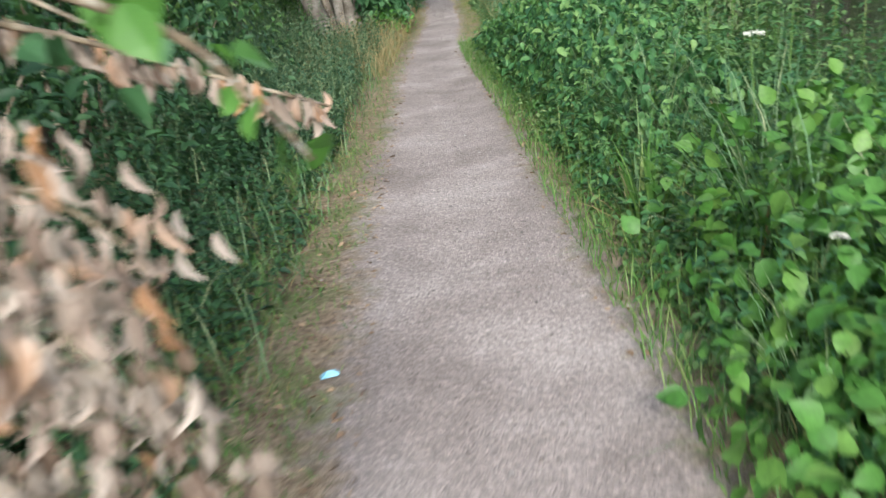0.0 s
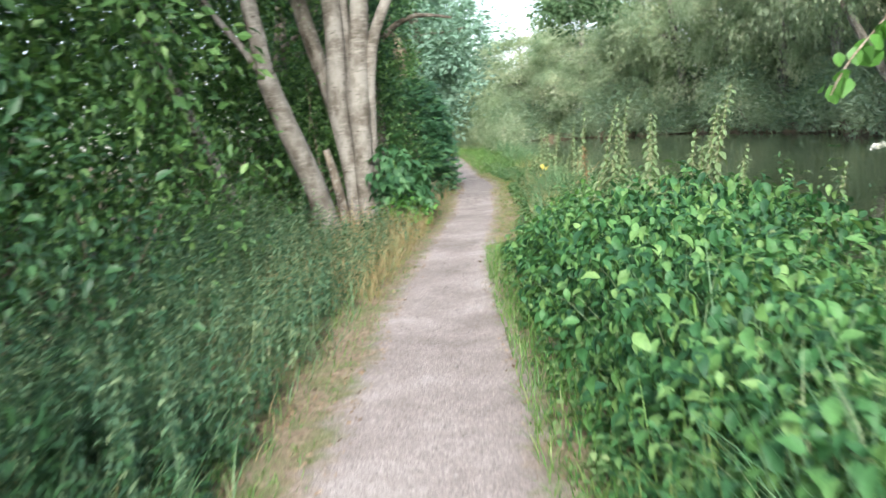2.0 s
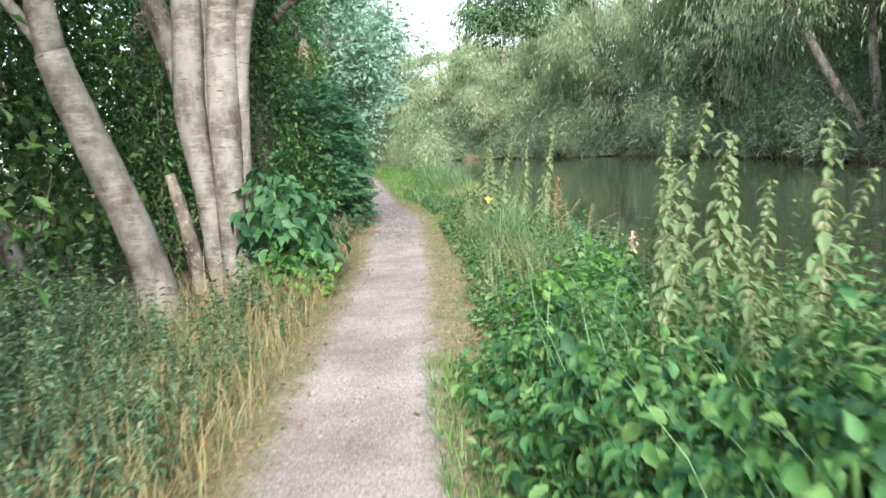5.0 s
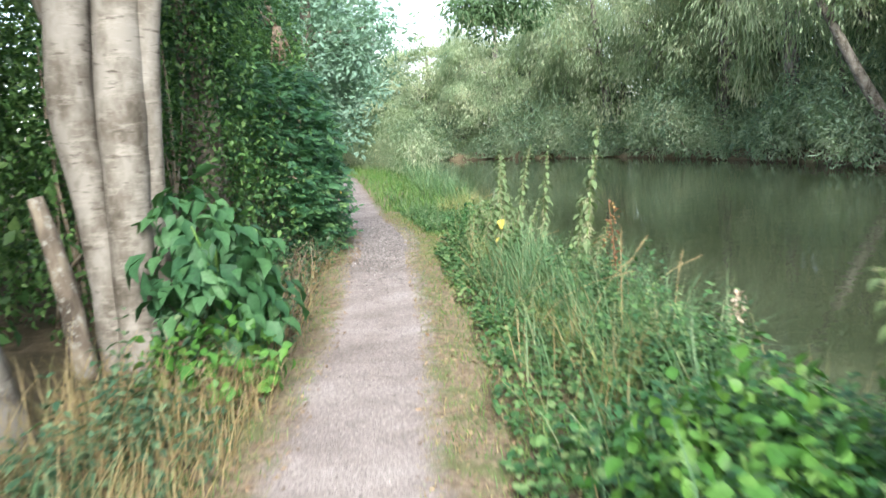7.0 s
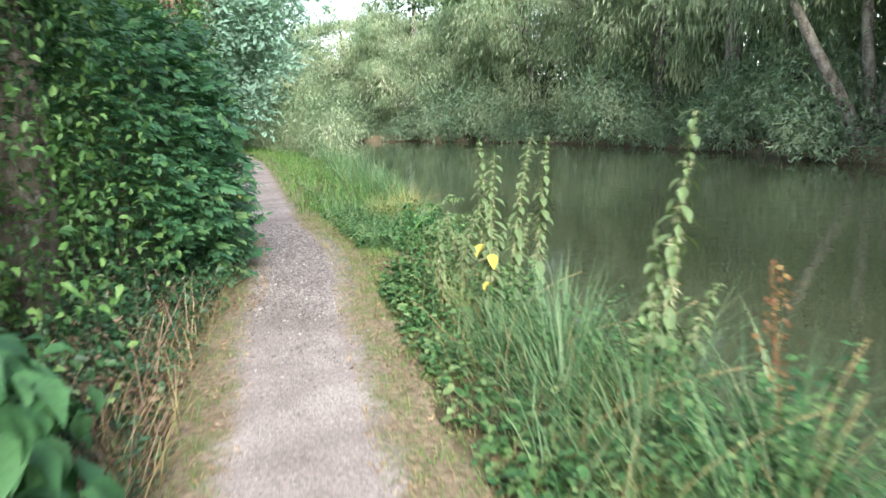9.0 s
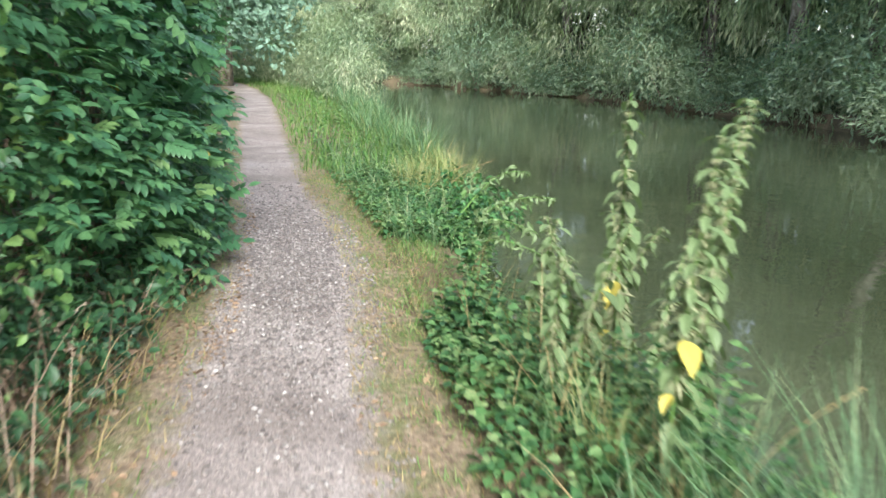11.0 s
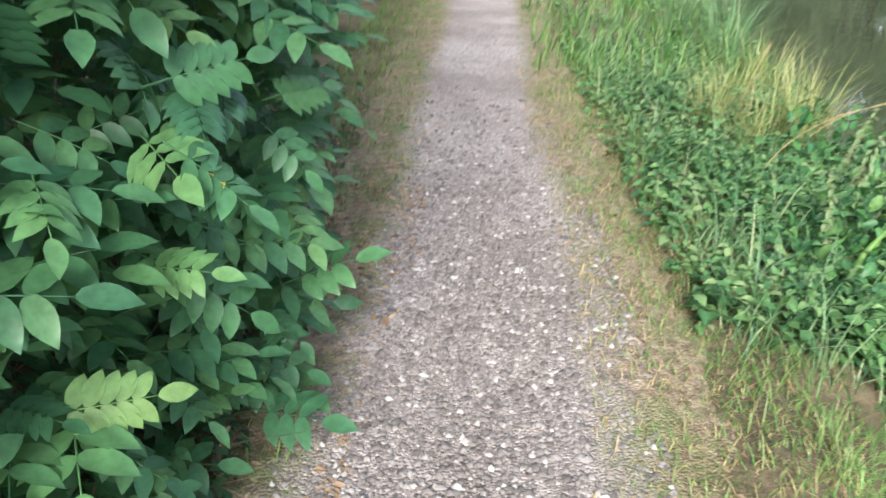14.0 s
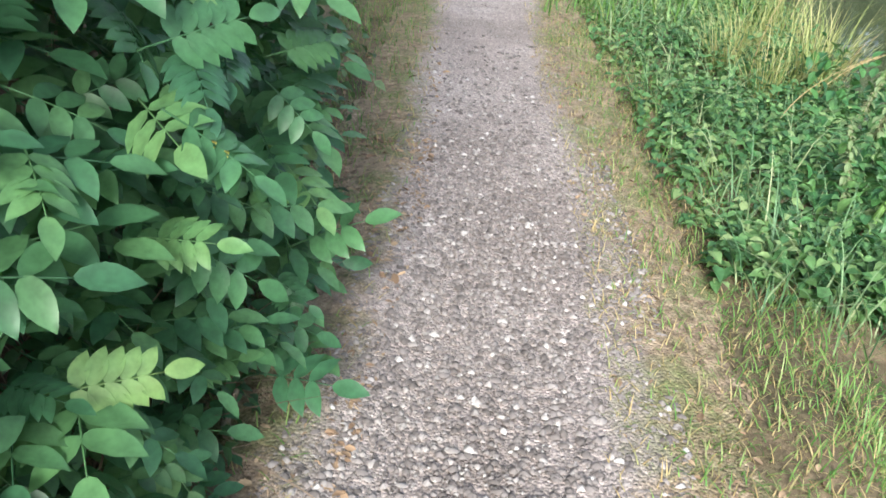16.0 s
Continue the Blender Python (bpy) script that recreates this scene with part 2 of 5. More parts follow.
LIME = foliage("yellow_green_grass", [(0.15, 0.2, 0.06), (0.24, 0.28, 0.1), (0.34, 0.34, 0.16), (0.42, 0.36, 0.2)], 0.65, 0.35)
STRAW = foliage("dry_grass", [(0.19, 0.145, 0.065), (0.29, 0.22, 0.105), (0.37, 0.295, 0.16), (0.17, 0.19, 0.08)], 0.7, 0.3)
DEAD = foliage("dead_leaf", [(0.15, 0.105, 0.08), (0.27, 0.21, 0.175), (0.38, 0.325, 0.285), (0.42, 0.36, 0.32), (0.4, 0.2, 0.09)], 0.7, 0.25, 0.3, "object")
DEAD_ISLE = foliage("dead_leaf_mass", [(0.3, 0.2, 0.14), (0.42, 0.33, 0.26), (0.52, 0.43, 0.36)], 0.7, 0.25)
BRITTLE = foliage("brittle_stem", [(0.09, 0.06, 0.04), (0.17, 0.12, 0.085), (0.29, 0.22, 0.165)], 0.8, 0.2)
LITTER = foliage("fallen_leaf", [(0.1, 0.065, 0.04), (0.2, 0.13, 0.08), (0.3, 0.22, 0.14)], 0.8, 0.0)
SEED = foliage("nettle_tassel", [(0.15, 0.19, 0.1), (0.28, 0.29, 0.17)], 0.7, 0.2)
RUST = foliage("rusty_dock", [(0.1, 0.05, 0.025), (0.17, 0.085, 0.04), (0.24, 0.16, 0.06)], 0.7, 0.2)
WHITE = foliage("white_petal", [(0.7, 0.7, 0.64), (0.8, 0.8, 0.76)], 0.6, 0.2)
BLUE, nt, b = shader("blue_plastic", 0.35)
n = noise_tex(nt, 40)
r = ramp(nt, [(0.3, (0.12, 0.36, 0.5)), (0.7, (0.3, 0.58, 0.7))])
nt.links.new(n.outputs[0], r.inputs[0])
nt.links.new(r.outputs[0], b.inputs["Base Color"])


# ---- mesh tools ----
def unit(v):
    return v / np.maximum(np.linalg.norm(v, axis=-1, keepdims=True), 1e-9)


class Soup:
    """Many small pieces gathered into one mesh."""

    def __init__(self):
        self.v, self.f, self.n = [], [], 0

    def add(self, verts, faces):
        """verts: pieces x points x 3; faces: the faces of one piece."""
        verts = np.asarray(verts, float)
        k, p, _ = verts.shape
        self.v.append(verts.reshape(-1, 3))
        base = self.n + np.arange(k)[:, None] * p
        for f in faces:
            self.f.append(base + np.array(f)[None, :])
        self.n += k * p
        return self

    def mesh(self, name, *mats, smooth=False):
        me = bpy.data.meshes.new(name)
        v = np.concatenate(self.v)
        lens = np.concatenate([np.full(len(f), f.shape[1]) for f in self.f])
        loops = np.concatenate([f.ravel() for f in self.f])
        me.vertices.add(len(v))
        me.vertices.foreach_set("co", v.ravel().astype(np.float32))
        me.loops.add(len(loops))
        me.loops.foreach_set("vertex_index", loops.astype(np.int32))
        me.polygons.add(len(lens))
        me.polygons.foreach_set("loop_start", np.concatenate([[0], np.cumsum(lens)[:-1]]).astype(np.int32))
        me.polygons.foreach_set("use_smooth", np.full(len(lens), smooth))
        me.update(calc_edges=True)
        for m in mats:
            me.materials.append(m)
        return me


def leaf_shape(w, fold=0.12, tip=-0.12, saw=0.0):
    """A leaf of length 1 along y, folded along its rib."""
    v = np.array([(0, 0, 0), (w * .30, .14, fold * .5), (w * .5, .38, fold), (w * .40, .66, fold * .6), (0, 1, tip),
                  (-w * .40, .66, fold * .6), (-w * .5, .38, fold), (-w * .30, .14, fold * .5), (0, .38, 0), (0, .68, tip * .3)])
    return v, [(0, 1, 2, 8), (8, 2, 3, 9), (9, 3, 4), (9, 4, 5), (8, 9, 5, 6), (0, 8, 6, 7)]


def fine_leaf(w, fold=0.1, tip=-0.2):
    """A smoother leaf with a waved edge."""
    y = np.array([0, .1, .25, .42, .6, .78, .92, 1.0])
    half = w * np.array([.04, .27, .43, .5, .46, .32, .13, .0])
    z = tip * y * y
    c = np.stack([y * 0, y, z], 1)
    up = fold * np.sin(math.pi * np.clip(y, 0, 1)) + .018 * np.sin(17 * y)
    r = np.stack([half, y - .02, z + up], 1)
    l = np.stack([-half, y - .02, z + up * .9 + .012 * np.sin(13 * y)], 1)
    v = np.concatenate([l, c, r])
    n = len(y)
    f = [(i, n + i, n + i + 1, i + 1) for i in range(n - 1)] + [(n + i, 2 * n + i, 2 * n + i + 1, n + i + 1) for i in range(n - 1)]
    return v, f


def small_leaf(w, fold=0.1):
    return np.array([(0, 0, 0), (w / 2, .45, fold), (0, 1, 0), (-w / 2, .45, fold)]), [(0, 1, 2), (0, 2, 3)]


def place(shape, P, D, N, S):
    """Copies of a shape at P, along D, facing N, of size S."""
    v, faces = shape
    D = unit(D)
    X = unit(np.cross(D, N))
    U = np.cross(X, D)
    S = np.broadcast_to(np.asarray(S, float), (len(P),))[:, None, None]
    return P[:, None, :] + S * (v[None, :, 0:1] * X[:, None, :] + v[None, :, 1:2] * D[:, None, :] + v[None, :, 2:3] * U[:, None, :]), faces


def rand_dirs(n):
    return unit(rng.normal(size=(n, 3)))


def blades(P, L, lean, curl, width, az=None):
    """Grass blades that rise from P and bow over."""
    n = len(P)
    az = rng.uniform(0, 2 * math.pi, n) if az is None else az
    h = np.stack([np.cos(az), np.sin(az), np.zeros(n)], 1)
    side = np.stack([-np.sin(az), np.cos(az), np.zeros(n)], 1)
    pts, p = [P], P.copy()
    a = np.broadcast_to(lean, (n,)).astype(float)
    for s in range(3):
        d = h * np.sin(a)[:, None] + np.array((0, 0, 1.0)) * np.cos(a)[:, None]
        p = p + d * (np.broadcast_to(L, (n,)) / 3)[:, None]
        pts.append(p)
        a = a + curl
    w = np.broadcast_to(width, (n,))[:, None]
    V = np.stack([pts[0] - side * w * .4, pts[0] + side * w * .4, pts[1] - side * w * .5, pts[1] + side * w * .5,
                  pts[2] - side * w * .35, pts[2] + side * w * .35, pts[3]], 1)
    return V, [(0, 1, 3, 2), (2, 3, 5, 4), (4, 5, 6)]


def tube(points, radii, sides=8, lumps=0.0):
    """A tapered limb along points; one piece for Soup."""
    P = np.array(points, float)
    # finer steps along a smooth line
    t = np.arange(len(P))
    tt = np.linspace(0, len(P) - 1, (len(P) - 1) * 3 + 1)
    q = np.stack([np.interp(tt, t, P[:, i]) for i in range(3)], 1)
    for _ in range(2):
        q[1:-1] = (q[:-2] + 2 * q[1:-1] + q[2:]) / 4
    R = np.interp(tt, t, radii)
    d = unit(np.gradient(q, axis=0))
    ref = np.where(np.abs(d[:, 1:2]) > 0.9, np.array([[1.0, 0, 0]]), np.array([[0, 1.0, 0]]))
    x = unit(np.cross(d, ref))
    y = np.cross(d, x)
    ang = np.linspace(0, 2 * math.pi, sides, endpoint=False)
    ring = np.cos(ang)[None, :, None] * x[:, None, :] + np.sin(ang)[None, :, None] * y[:, None, :]
    wob = 1 + lumps * rng.normal(size=(len(q), sides, 1)) + lumps * 1.5 * np.sin(3 * ang + rng.uniform(0, 6))[None, :, None]
    V = (q[:, None, :] + R[:, None, None] * ring * wob).reshape(-1, 3)
    F = [(i * sides + j, i * sides + (j + 1) % sides, (i + 1) * sides + (j + 1) % sides, (i + 1) * sides + j) for i in range(len(q) - 1) for j in range(sides)]
    F.append(tuple(range((len(q) - 1) * sides, len(q) * sides)))
    F.append(tuple(range(sides - 1, -1, -1)))
    return V[None], F


def part(name, mesh, parent, label=""):
    ob = new(name, mesh)
    ob.parent = parent
    return tagged(ob, label) if label else ob


def thing(name, label, category, at=(0, 0, 0), group=""):
    ob = new(name)
    ob.location = at
    ob.empty_display_size = 0.2
    return tagged(ob, label, category, group)


def stuff(name, soup, mat, label, category):
    return tagged(new(name, soup.mesh(name, mat, smooth=True)), label, category, kind="stuff")


# ---- the plan: lines along the walk ----
def along(ys, xs):
    def f(y):
        y = np.asarray(y, float)
        return sum(np.interp(y + d, ys, xs) for d in (-0.9, -0.45, 0, 0.45, 0.9)) / 5
    return f


path_mid = along([-30, 2, 4.5, 5.8, 7.6, 8.8, 10.7, 12.8, 14, 16.6, 17.8, 18.7, 19.8, 21, 23.8, 24.9, 27.1, 28.4, 30.2, 33, 38.7, 43, 48, 54, 62, 70, 90, 140, 400], [.47, .47, .44, .36, .3, .28, .18, .12, .09, .13, .19, .18, .14, .1, .09, .01, -.25, -.38, -.55, -.8, -1.3, -1.7, -2.4, -3.5, -6.5, -12, -31, -91, -260])
path_half = along([-30, 6, 9, 11, 13.5, 16.5, 19, 23.5, 25, 27, 31, 39, 60, 400], [.5, .5, .46, .43, .35, .36, .35, .38, .36, .33, .35, .39, .5, .5])
near_edge = along([-30, 10, 14, 18, 21.5, 22.0, 22.4, 23.5, 24.1, 24.6, 26.4, 28.4, 31, 40, 47, 54, 62, 70, 90, 140, 400], [2.7, 2.7, 2.5, 2.2, 1.85, 1.4, .86, .9, 1.22, 1.75, 1.85, 1.9, 1.9, 1.5, .8, -.5, -3.6, -9, -28, -88, -257])
far_edge = along([-30, 45, 54, 62, 70, 78, 90, 140, 400], [14.8, 14.8, 13.6, 11, 6.8, 1, -10, -68, -240])


def ground_z(x, y):
    x, y = np.asarray(x, float), np.asarray(y, float)
    e, f = near_edge(y), far_edge(y)
    lump = 0.025 * np.sin(2.1 * x + 1.3 * y) * np.sin(1.7 * y - .6 * x) + 0.012 * np.sin(5.3 * x) * np.sin(4.7 * y)
    off = np.abs(x - path_mid(y)) - path_half(y)
    lump = lump * np.clip(off / 0.5, 0, 1) + 0.03 * np.clip(off / 0.35, 0, 1) - 0.03
    inside = np.minimum(x - e, f - x)
    drop = np.clip((inside + 0.22) / 0.4, 0, 1)
    fall = 0.16 * np.clip((x - path_mid(y) - 0.9) / np.maximum(e - path_mid(y) - 0.9, .3), 0, 1) * (x < e + 2)
    return lump - fall * (1 - drop) - 1.25 * drop * drop * (3 - 2 * drop)


def sheet(name, xs, ys, mat, z):
    X, Y = np.meshgrid(xs, ys)
    V = np.stack([X.ravel(), Y.ravel(), z(X.ravel(), Y.ravel())], 1)
    nx = len(xs)
    i = np.arange(len(ys) - 1)[:, None] * nx + np.arange(nx - 1)[None, :]
    s = Soup()
    s.v.append(V)
    s.f.append(np.stack([i, i + 1, i + nx + 1, i + nx], -1).reshape(-1, 4))
    s.n = len(V)
    return tagged(new(name, s.mesh(name, mat, smooth=True)), kind="structure")

# ---- setting: ground, path, water ----
xs = np.concatenate([[-400, -200, -90, -40, -20, -12, -8, -6, -5], np.arange(-4, 4.01, 0.14), np.arange(4.4, 13, 1.2), np.arange(13, 16.6, 0.3), [18, 22, 30, 45, 80, 160, 400]])
ys = np.concatenate([[-300, -120, -50, -25, -12, -6, -3], np.arange(-1, 44, 0.22), np.arange(44, 150, 2.0), [170, 200, 260, 340, 480, 700]])
sheet("ground", xs, ys, SOIL, ground_z)


def path_surface():
    ys = np.concatenate([np.arange(-6, 44, 0.12), np.arange(44, 140, 1.5)])
    cols = 29
    u = np.linspace(-1, 1, cols)
    half = path_half(ys)[:, None]
    wave = 1 + 0.06 * np.sin(ys * 1.3 + 1)[:, None] * np.sign(u) + 0.03 * np.sin(ys * 4.1)[:, None] + 0.04 * np.sin(ys * 9.7 + 2)[:, None] * np.sign(u)
    X = path_mid(ys)[:, None] + u[None, :] * (half + 0.34)
    Y = np.repeat(ys[:, None], cols, 1)
    off = np.maximum(np.abs(X - path_mid(ys)[:, None]) - half, 0)
    edge = np.abs(X - path_mid(ys)[:, None]) / (half * wave)
    Z = ground_z(X, Y) + 0.038 - 0.012 * np.clip(1 - edge ** 2, 0, 1) - 0.13 * off + 0.003 * np.sin(7 * X + 3 * Y) * np.sin(5 * Y) + 0.008 * np.sin(11 * X + 4 * Y) * np.sin(9 * Y - 3 * X) * np.clip(off / 0.1, 0, 1)
    s = Soup()
    s.v.append(np.stack([X, Y, Z], -1).reshape(-1, 3))
    i = np.arange(len(ys) - 1)[:, None] * cols + np.arange(cols - 1)[None, :]
    s.f.append(np.stack([i, i + 1, i + cols + 1, i + cols], -1).reshape(-1, 4))
    s.n = X.size
    me = s.mesh("path", GRIT, smooth=True)
    at = me.attributes.new("edge", "FLOAT", "POINT")
    at.data.foreach_set("value", edge.ravel().astype(np.float32))
    return tagged(new("path", me), "narrow towpath of trodden pinkish grey gravel", "path", kind="structure")


path_surface()
ys = np.concatenate([np.arange(-60, 150, 3.0), [180, 230, 300, 400]])
s = Soup()
X = np.stack([near_edge(ys) - 0.35, near_edge(ys) + 3, far_edge(ys) - 3, far_edge(ys) + 0.35], 1)
s.v.append(np.stack([X, np.repeat(ys[:, None], 4, 1), np.full(X.shape, -0.42)], -1).reshape(-1, 3))
i = np.arange(len(ys) - 1)[:, None] * 4 + np.arange(3)[None, :]
s.f.append(np.stack([i, i + 1, i + 5, i + 4], -1).reshape(-1, 4))
tagged(new("water", s.mesh("water", WATER)), "still murky green canal water", "water", kind="structure")


# ---- trees ----
def crown(n_clumps, per, centre, radius, size, w, droop, spread, shell=0.55):
    """Leaves in loose clumps within an ellipsoid, with gaps between."""
    c = rand_dirs(n_clumps) * (shell + (1 - shell) * rng.random((n_clumps, 1))) * np.array(radius) + np.array(centre)
    off = rng.normal(size=(n_clumps * per, 3)) * np.array(spread) * np.repeat(rng.uniform(.6, 1.3, (n_clumps, 1)), per, 0)
    P = np.repeat(c, per, 0) + off
    n = len(P)
    out = unit(off)
    D = (out + rand_dirs(n) * .8) * (1 - droop) + np.array((0, 0, -droop))
    N = unit(out + rand_dirs(n) * .55 + np.array((0, 0, 0.6)))
    return Soup().add(*place(small_leaf(w), P, D, N, rng.uniform(0.6, 1.3, n) * size)), c


def tree(name, label, at, stems, crowns, bark_mat, leaf_mat, limbs=0, category="tree"):
    """stems: (points, radii) from the base; crowns: settings of crown(). Limbs run from the stem tops to clumps."""
    root = thing(name, label, category, at)
    tips = []
    for k, (pts, rad) in enumerate(stems):
        s = Soup().add(*tube(pts, rad, 12, 0.03))
        part("trunk", s.mesh("trunk", bark_mat, smooth=True), root)
        tips += [(np.array(pts[-1]), rad[-1]), (np.array(pts[-2]), rad[-2])]
    for cr in crowns:
        soup, c = crown(**cr)
        part("crown", soup.mesh("crown", leaf_mat), root)
        if limbs:
            for e in c[rng.choice(len(c), min(limbs, len(c)), False)]:
                p, r = min(tips, key=lambda t: np.linalg.norm(t[0] - e))
                mid = (p + e) / 2 + rng.normal(size=3) * 0.12 * np.linalg.norm(e - p) + np.array((0, 0, .15))
                part("limb", Soup().add(*tube([p, mid, e], [r * .6, r * .35, r * .08], 7)).mesh("limb", bark_mat, smooth=True), root)
    return root


C = lambda n, per, centre, radius, size=.1, w=.4, droop=.3, spread=(.3, .3, .25), shell=.5: dict(n_clumps=n, per=per, centre=centre, radius=radius, size=size, w=w, droop=droop, spread=spread, shell=shell)

# the many-stemmed pale tree beside the path
tree("pale_tree", "pale grey tree with several smooth fused stems", (-1.42, 18.0, 0), [
    ([(-.1, 0, -.15), (-.14, 0, .5), (-.2, .02, 1.1), (-.27, .02, 1.7), (-.22, 0, 2.2), (-.18, .05, 2.9), (-.3, .2, 4.4), (-.6, .3, 6)], [.18, .115, .12, .155, .15, .14, .11, .05]),
    ([(.06, -.04, -.15), (.03, -.04, .45), (.05, -.03, 1.1), (.06, 0, 1.6), (.1, 0, 2.3), (.22, .1, 3.4), (.3, .3, 5.5)], [.19, .14, .14, .16, .155, .13, .06]),
    ([(.14, .06, -.1), (.15, .07, .8), (.2, .08, 1.5), (.24, .05, 2.1), (.34, .05, 2.7), (.64, .1, 3.3), (1.15, .3, 4.3)], [.12, .1, .085, .09, .085, .075, .04]),
    ([(-.05, .14, -.1), (-.08, .15, 1.0), (-.1, .16, 2.0), (-.05, .3, 4.5)], [.15, .12, .12, .06])],
    [C(70, 110, (-.2, .6, 5.4), (2.6, 2.6, 1.6), .1, .5)], BARK_RINGED, HEDGE, 8)
tree("leaning_tree", "pale trunk leaning away from the path, forked above", (-1.82, 16.45, 0), [
    ([(.2, 0, -.15), (.06, 0, .6), (-.13, -.08, 1.2), (-.28, -.15, 1.7), (-.4, -.2, 2.15)], [.18, .15, .145, .14, .125]),
    ([(-.4, -.2, 2.1), (-.47, -.15, 2.6), (-.6, 0, 3.4), (-.9, .3, 5)], [.12, .11, .1, .05]),
    ([(-.4, -.2, 2.1), (-.7, -.2, 2.6), (-1.05, -.2, 3.05), (-1.6, 0, 4.2)], [.05, .045, .04, .02])],
    [C(60, 100, (-1.2, .6, 4.6), (2.0, 2.4, 1.5), .1, .5)], BARK_RINGED, HEDGE, 6)
tree("back_tree", "grey trunk behind the hedge leaning outward", (-1.75, 19, 0), [
    ([(.1, 0, -.1), (.0, 0, 1.2), (-.25, 0, 2.2), (-.6, .0, 3.5), (-.8, .2, 5)], [.16, .15, .14, .13, .07])],
    [C(60, 100, (-.8, .4, 4.8), (2.0, 2.0, 1.6), .1, .5)], BARK_PALE, HEDGE, 5)
tree("slanting_tree", "thin slanting trunk under the trees", (-2.9, 17, 0), [
    ([(.0, 0, -.1), (-.13, 0, .5), (-.5, 0, 1.4), (-1.0, .1, 2.6), (-1.3, .2, 3.6)], [.1, .085, .075, .06, .04])],
    [C(40, 90, (-1.2, .3, 4), (1.4, 1.6, 1.2), .09, .5)], BARK_PALE, HEDGE, 4)
tree("ivy_tree", "dark tree wrapped in leaves behind the hedge", (-1.75, 21.8, 0), [
    ([(0, 0, -.1), (.05, 0, 1.5), (.0, 0, 3.2), (-.1, .2, 5.5)], [.22, .2, .17, .08]),
    ([(0, 0, 2.6), (.45, -.1, 3.2), (1.0, -.2, 3.45), (1.7, -.2, 3.3)], [.08, .06, .045, .02])],
    [C(70, 130, (-.2, .3, 4.8), (1.3, 1.5, 2.3), .085, .6), C(50, 90, (.05, 0, 2.9), (.42, .42, 1.6), .06, .8, spread=(.08, .08, .12))], BARK_DARK, SHADEY, 6)
tree("warm_tree", "brown trunk at the path edge with ivy, sunlight in its bark colour", (-2.45, 35.5, 0), [
    ([(0, 0, -.1), (0, 0, .8), (-.05, 0, 2), (-.2, .1, 4.5)], [.36, .28, .26, .12])],
    [C(50, 120, (-1.0, .2, 5.6), (1.5, 1.8, 1.9), .11, .5), C(22, 70, (.15, -.1, 1.9), (.3, .25, 1.1), .07, .8, spread=(.07, .07, .12)), C(34, 110, (-.1, 0, 3.3), (.55, .55, 1.3), .1, .6, spread=(.16, .16, .2))], BARK_SUNLIT, HEDGE, 6)

# a broken stub beside the stems
stub = thing("tree_stump", "weathered broken stub at the tree foot", "stump", (-1.74, 17.75, 0))
part("stub", Soup().add(*tube([(.07, 0, -.1), (0, 0, .5), (-.06, 0, .85), (-.13, 0, 1.15)], [.085, .07, .065, .048], 9, .06)).mesh("stub", BARK_DARK, smooth=True), stub)


# ---- tall trees that close the views ----
def wood_tree(name, label, leaf_mat, bark_mat, h, spread, clumps, per, size, w, droop, seed_lean=.3, mid_at=.52, tall=.47, lump=(.42, .42, .5)):
    r = .09 + h * .014
    st = [([(0, 0, -.3), (.1 * seed_lean, .05, h * .2), (.5 * seed_lean, -.1, h * .42), (.9 * seed_lean, .1, h * .7)], [r * 1.25, r, r * .8, r * .3])]
    if seed_lean > .5:
        st.append(([(0, 0, -.2), (-.5, .1, h * .18), (-1.1, .2, h * .4), (-1.6, .2, h * .55)], [r, r * .7, r * .55, r * .2]))
    return tree(name, label, (0, 0, 0), st, [C(clumps, per, (.3, 0, h * mid_at), (spread, spread, h * tall), size, w, droop, lump, .5)], bark_mat, leaf_mat, 9)


willows = [
    wood_tree("willow", "grey-green willow on the far canal bank", WILLOW, BARK_PALE, 11, 3.4, 48, 360, .29, .2, .6, .9, lump=(.62, .62, .36)),
    wood_tree("willow", "tall pale willow hanging over the water", WILLOW, BARK_PALE, 13.5, 3.6, 52, 360, .29, .2, .65, .3, lump=(.62, .62, .42)),
    wood_tree("willow", "dark shaded willow on the far canal bank", WILLOW_DARK, BARK_DARK, 13, 3.6, 48, 340, .28, .24, .55, .8, lump=(.62, .62, .4))]
spots = [(17.2, 6, 2), (17.0, 13, 0), (18.5, 18, 2), (16.6, 22.5, 0), (18.0, 27, 2), (16.8, 31.5, 1), (19.5, 36.5, 2), (16.6, 42, 0), (16.6, 47, 1), (15.9, 52.5, 0), (14.6, 58, 1), (13, 63, 0), (11.2, 67, 1), (9.4, 70.5, 0), (7.4, 74, 1), (5.2, 77, 0), (2.8, 80, 1), (.4, 83, 0), (-2.4, 87, 1), (22, 27, 1), (22, 44, 2), (19, 58, 1), (13, 76, 2), (6, 86, 1), (16, -3, 0)]
for i, (x, y, k) in enumerate(spots):
    low = 1.22 if y < 60 else 1.05 if x > 6.5 else .78 if x > .3 else .7
    m = pose(x, y, 0, 0, 0, 47 * i + 20) @ Matrix.Diagonal((*(1 + .16 * math.sin(i * 2.4),) * 2, low * (1 + .22 * math.sin(i * 1.7 + 1)), 1))
    if i in (1, 5, 0):
        ob = willows[k]
        ob.matrix_basis = m
    else:
        ob = copy_thing(willows[k], pose(0, 0, 0))
        ob.matrix_basis = m
    ob["group"] = "willows along the far bank"

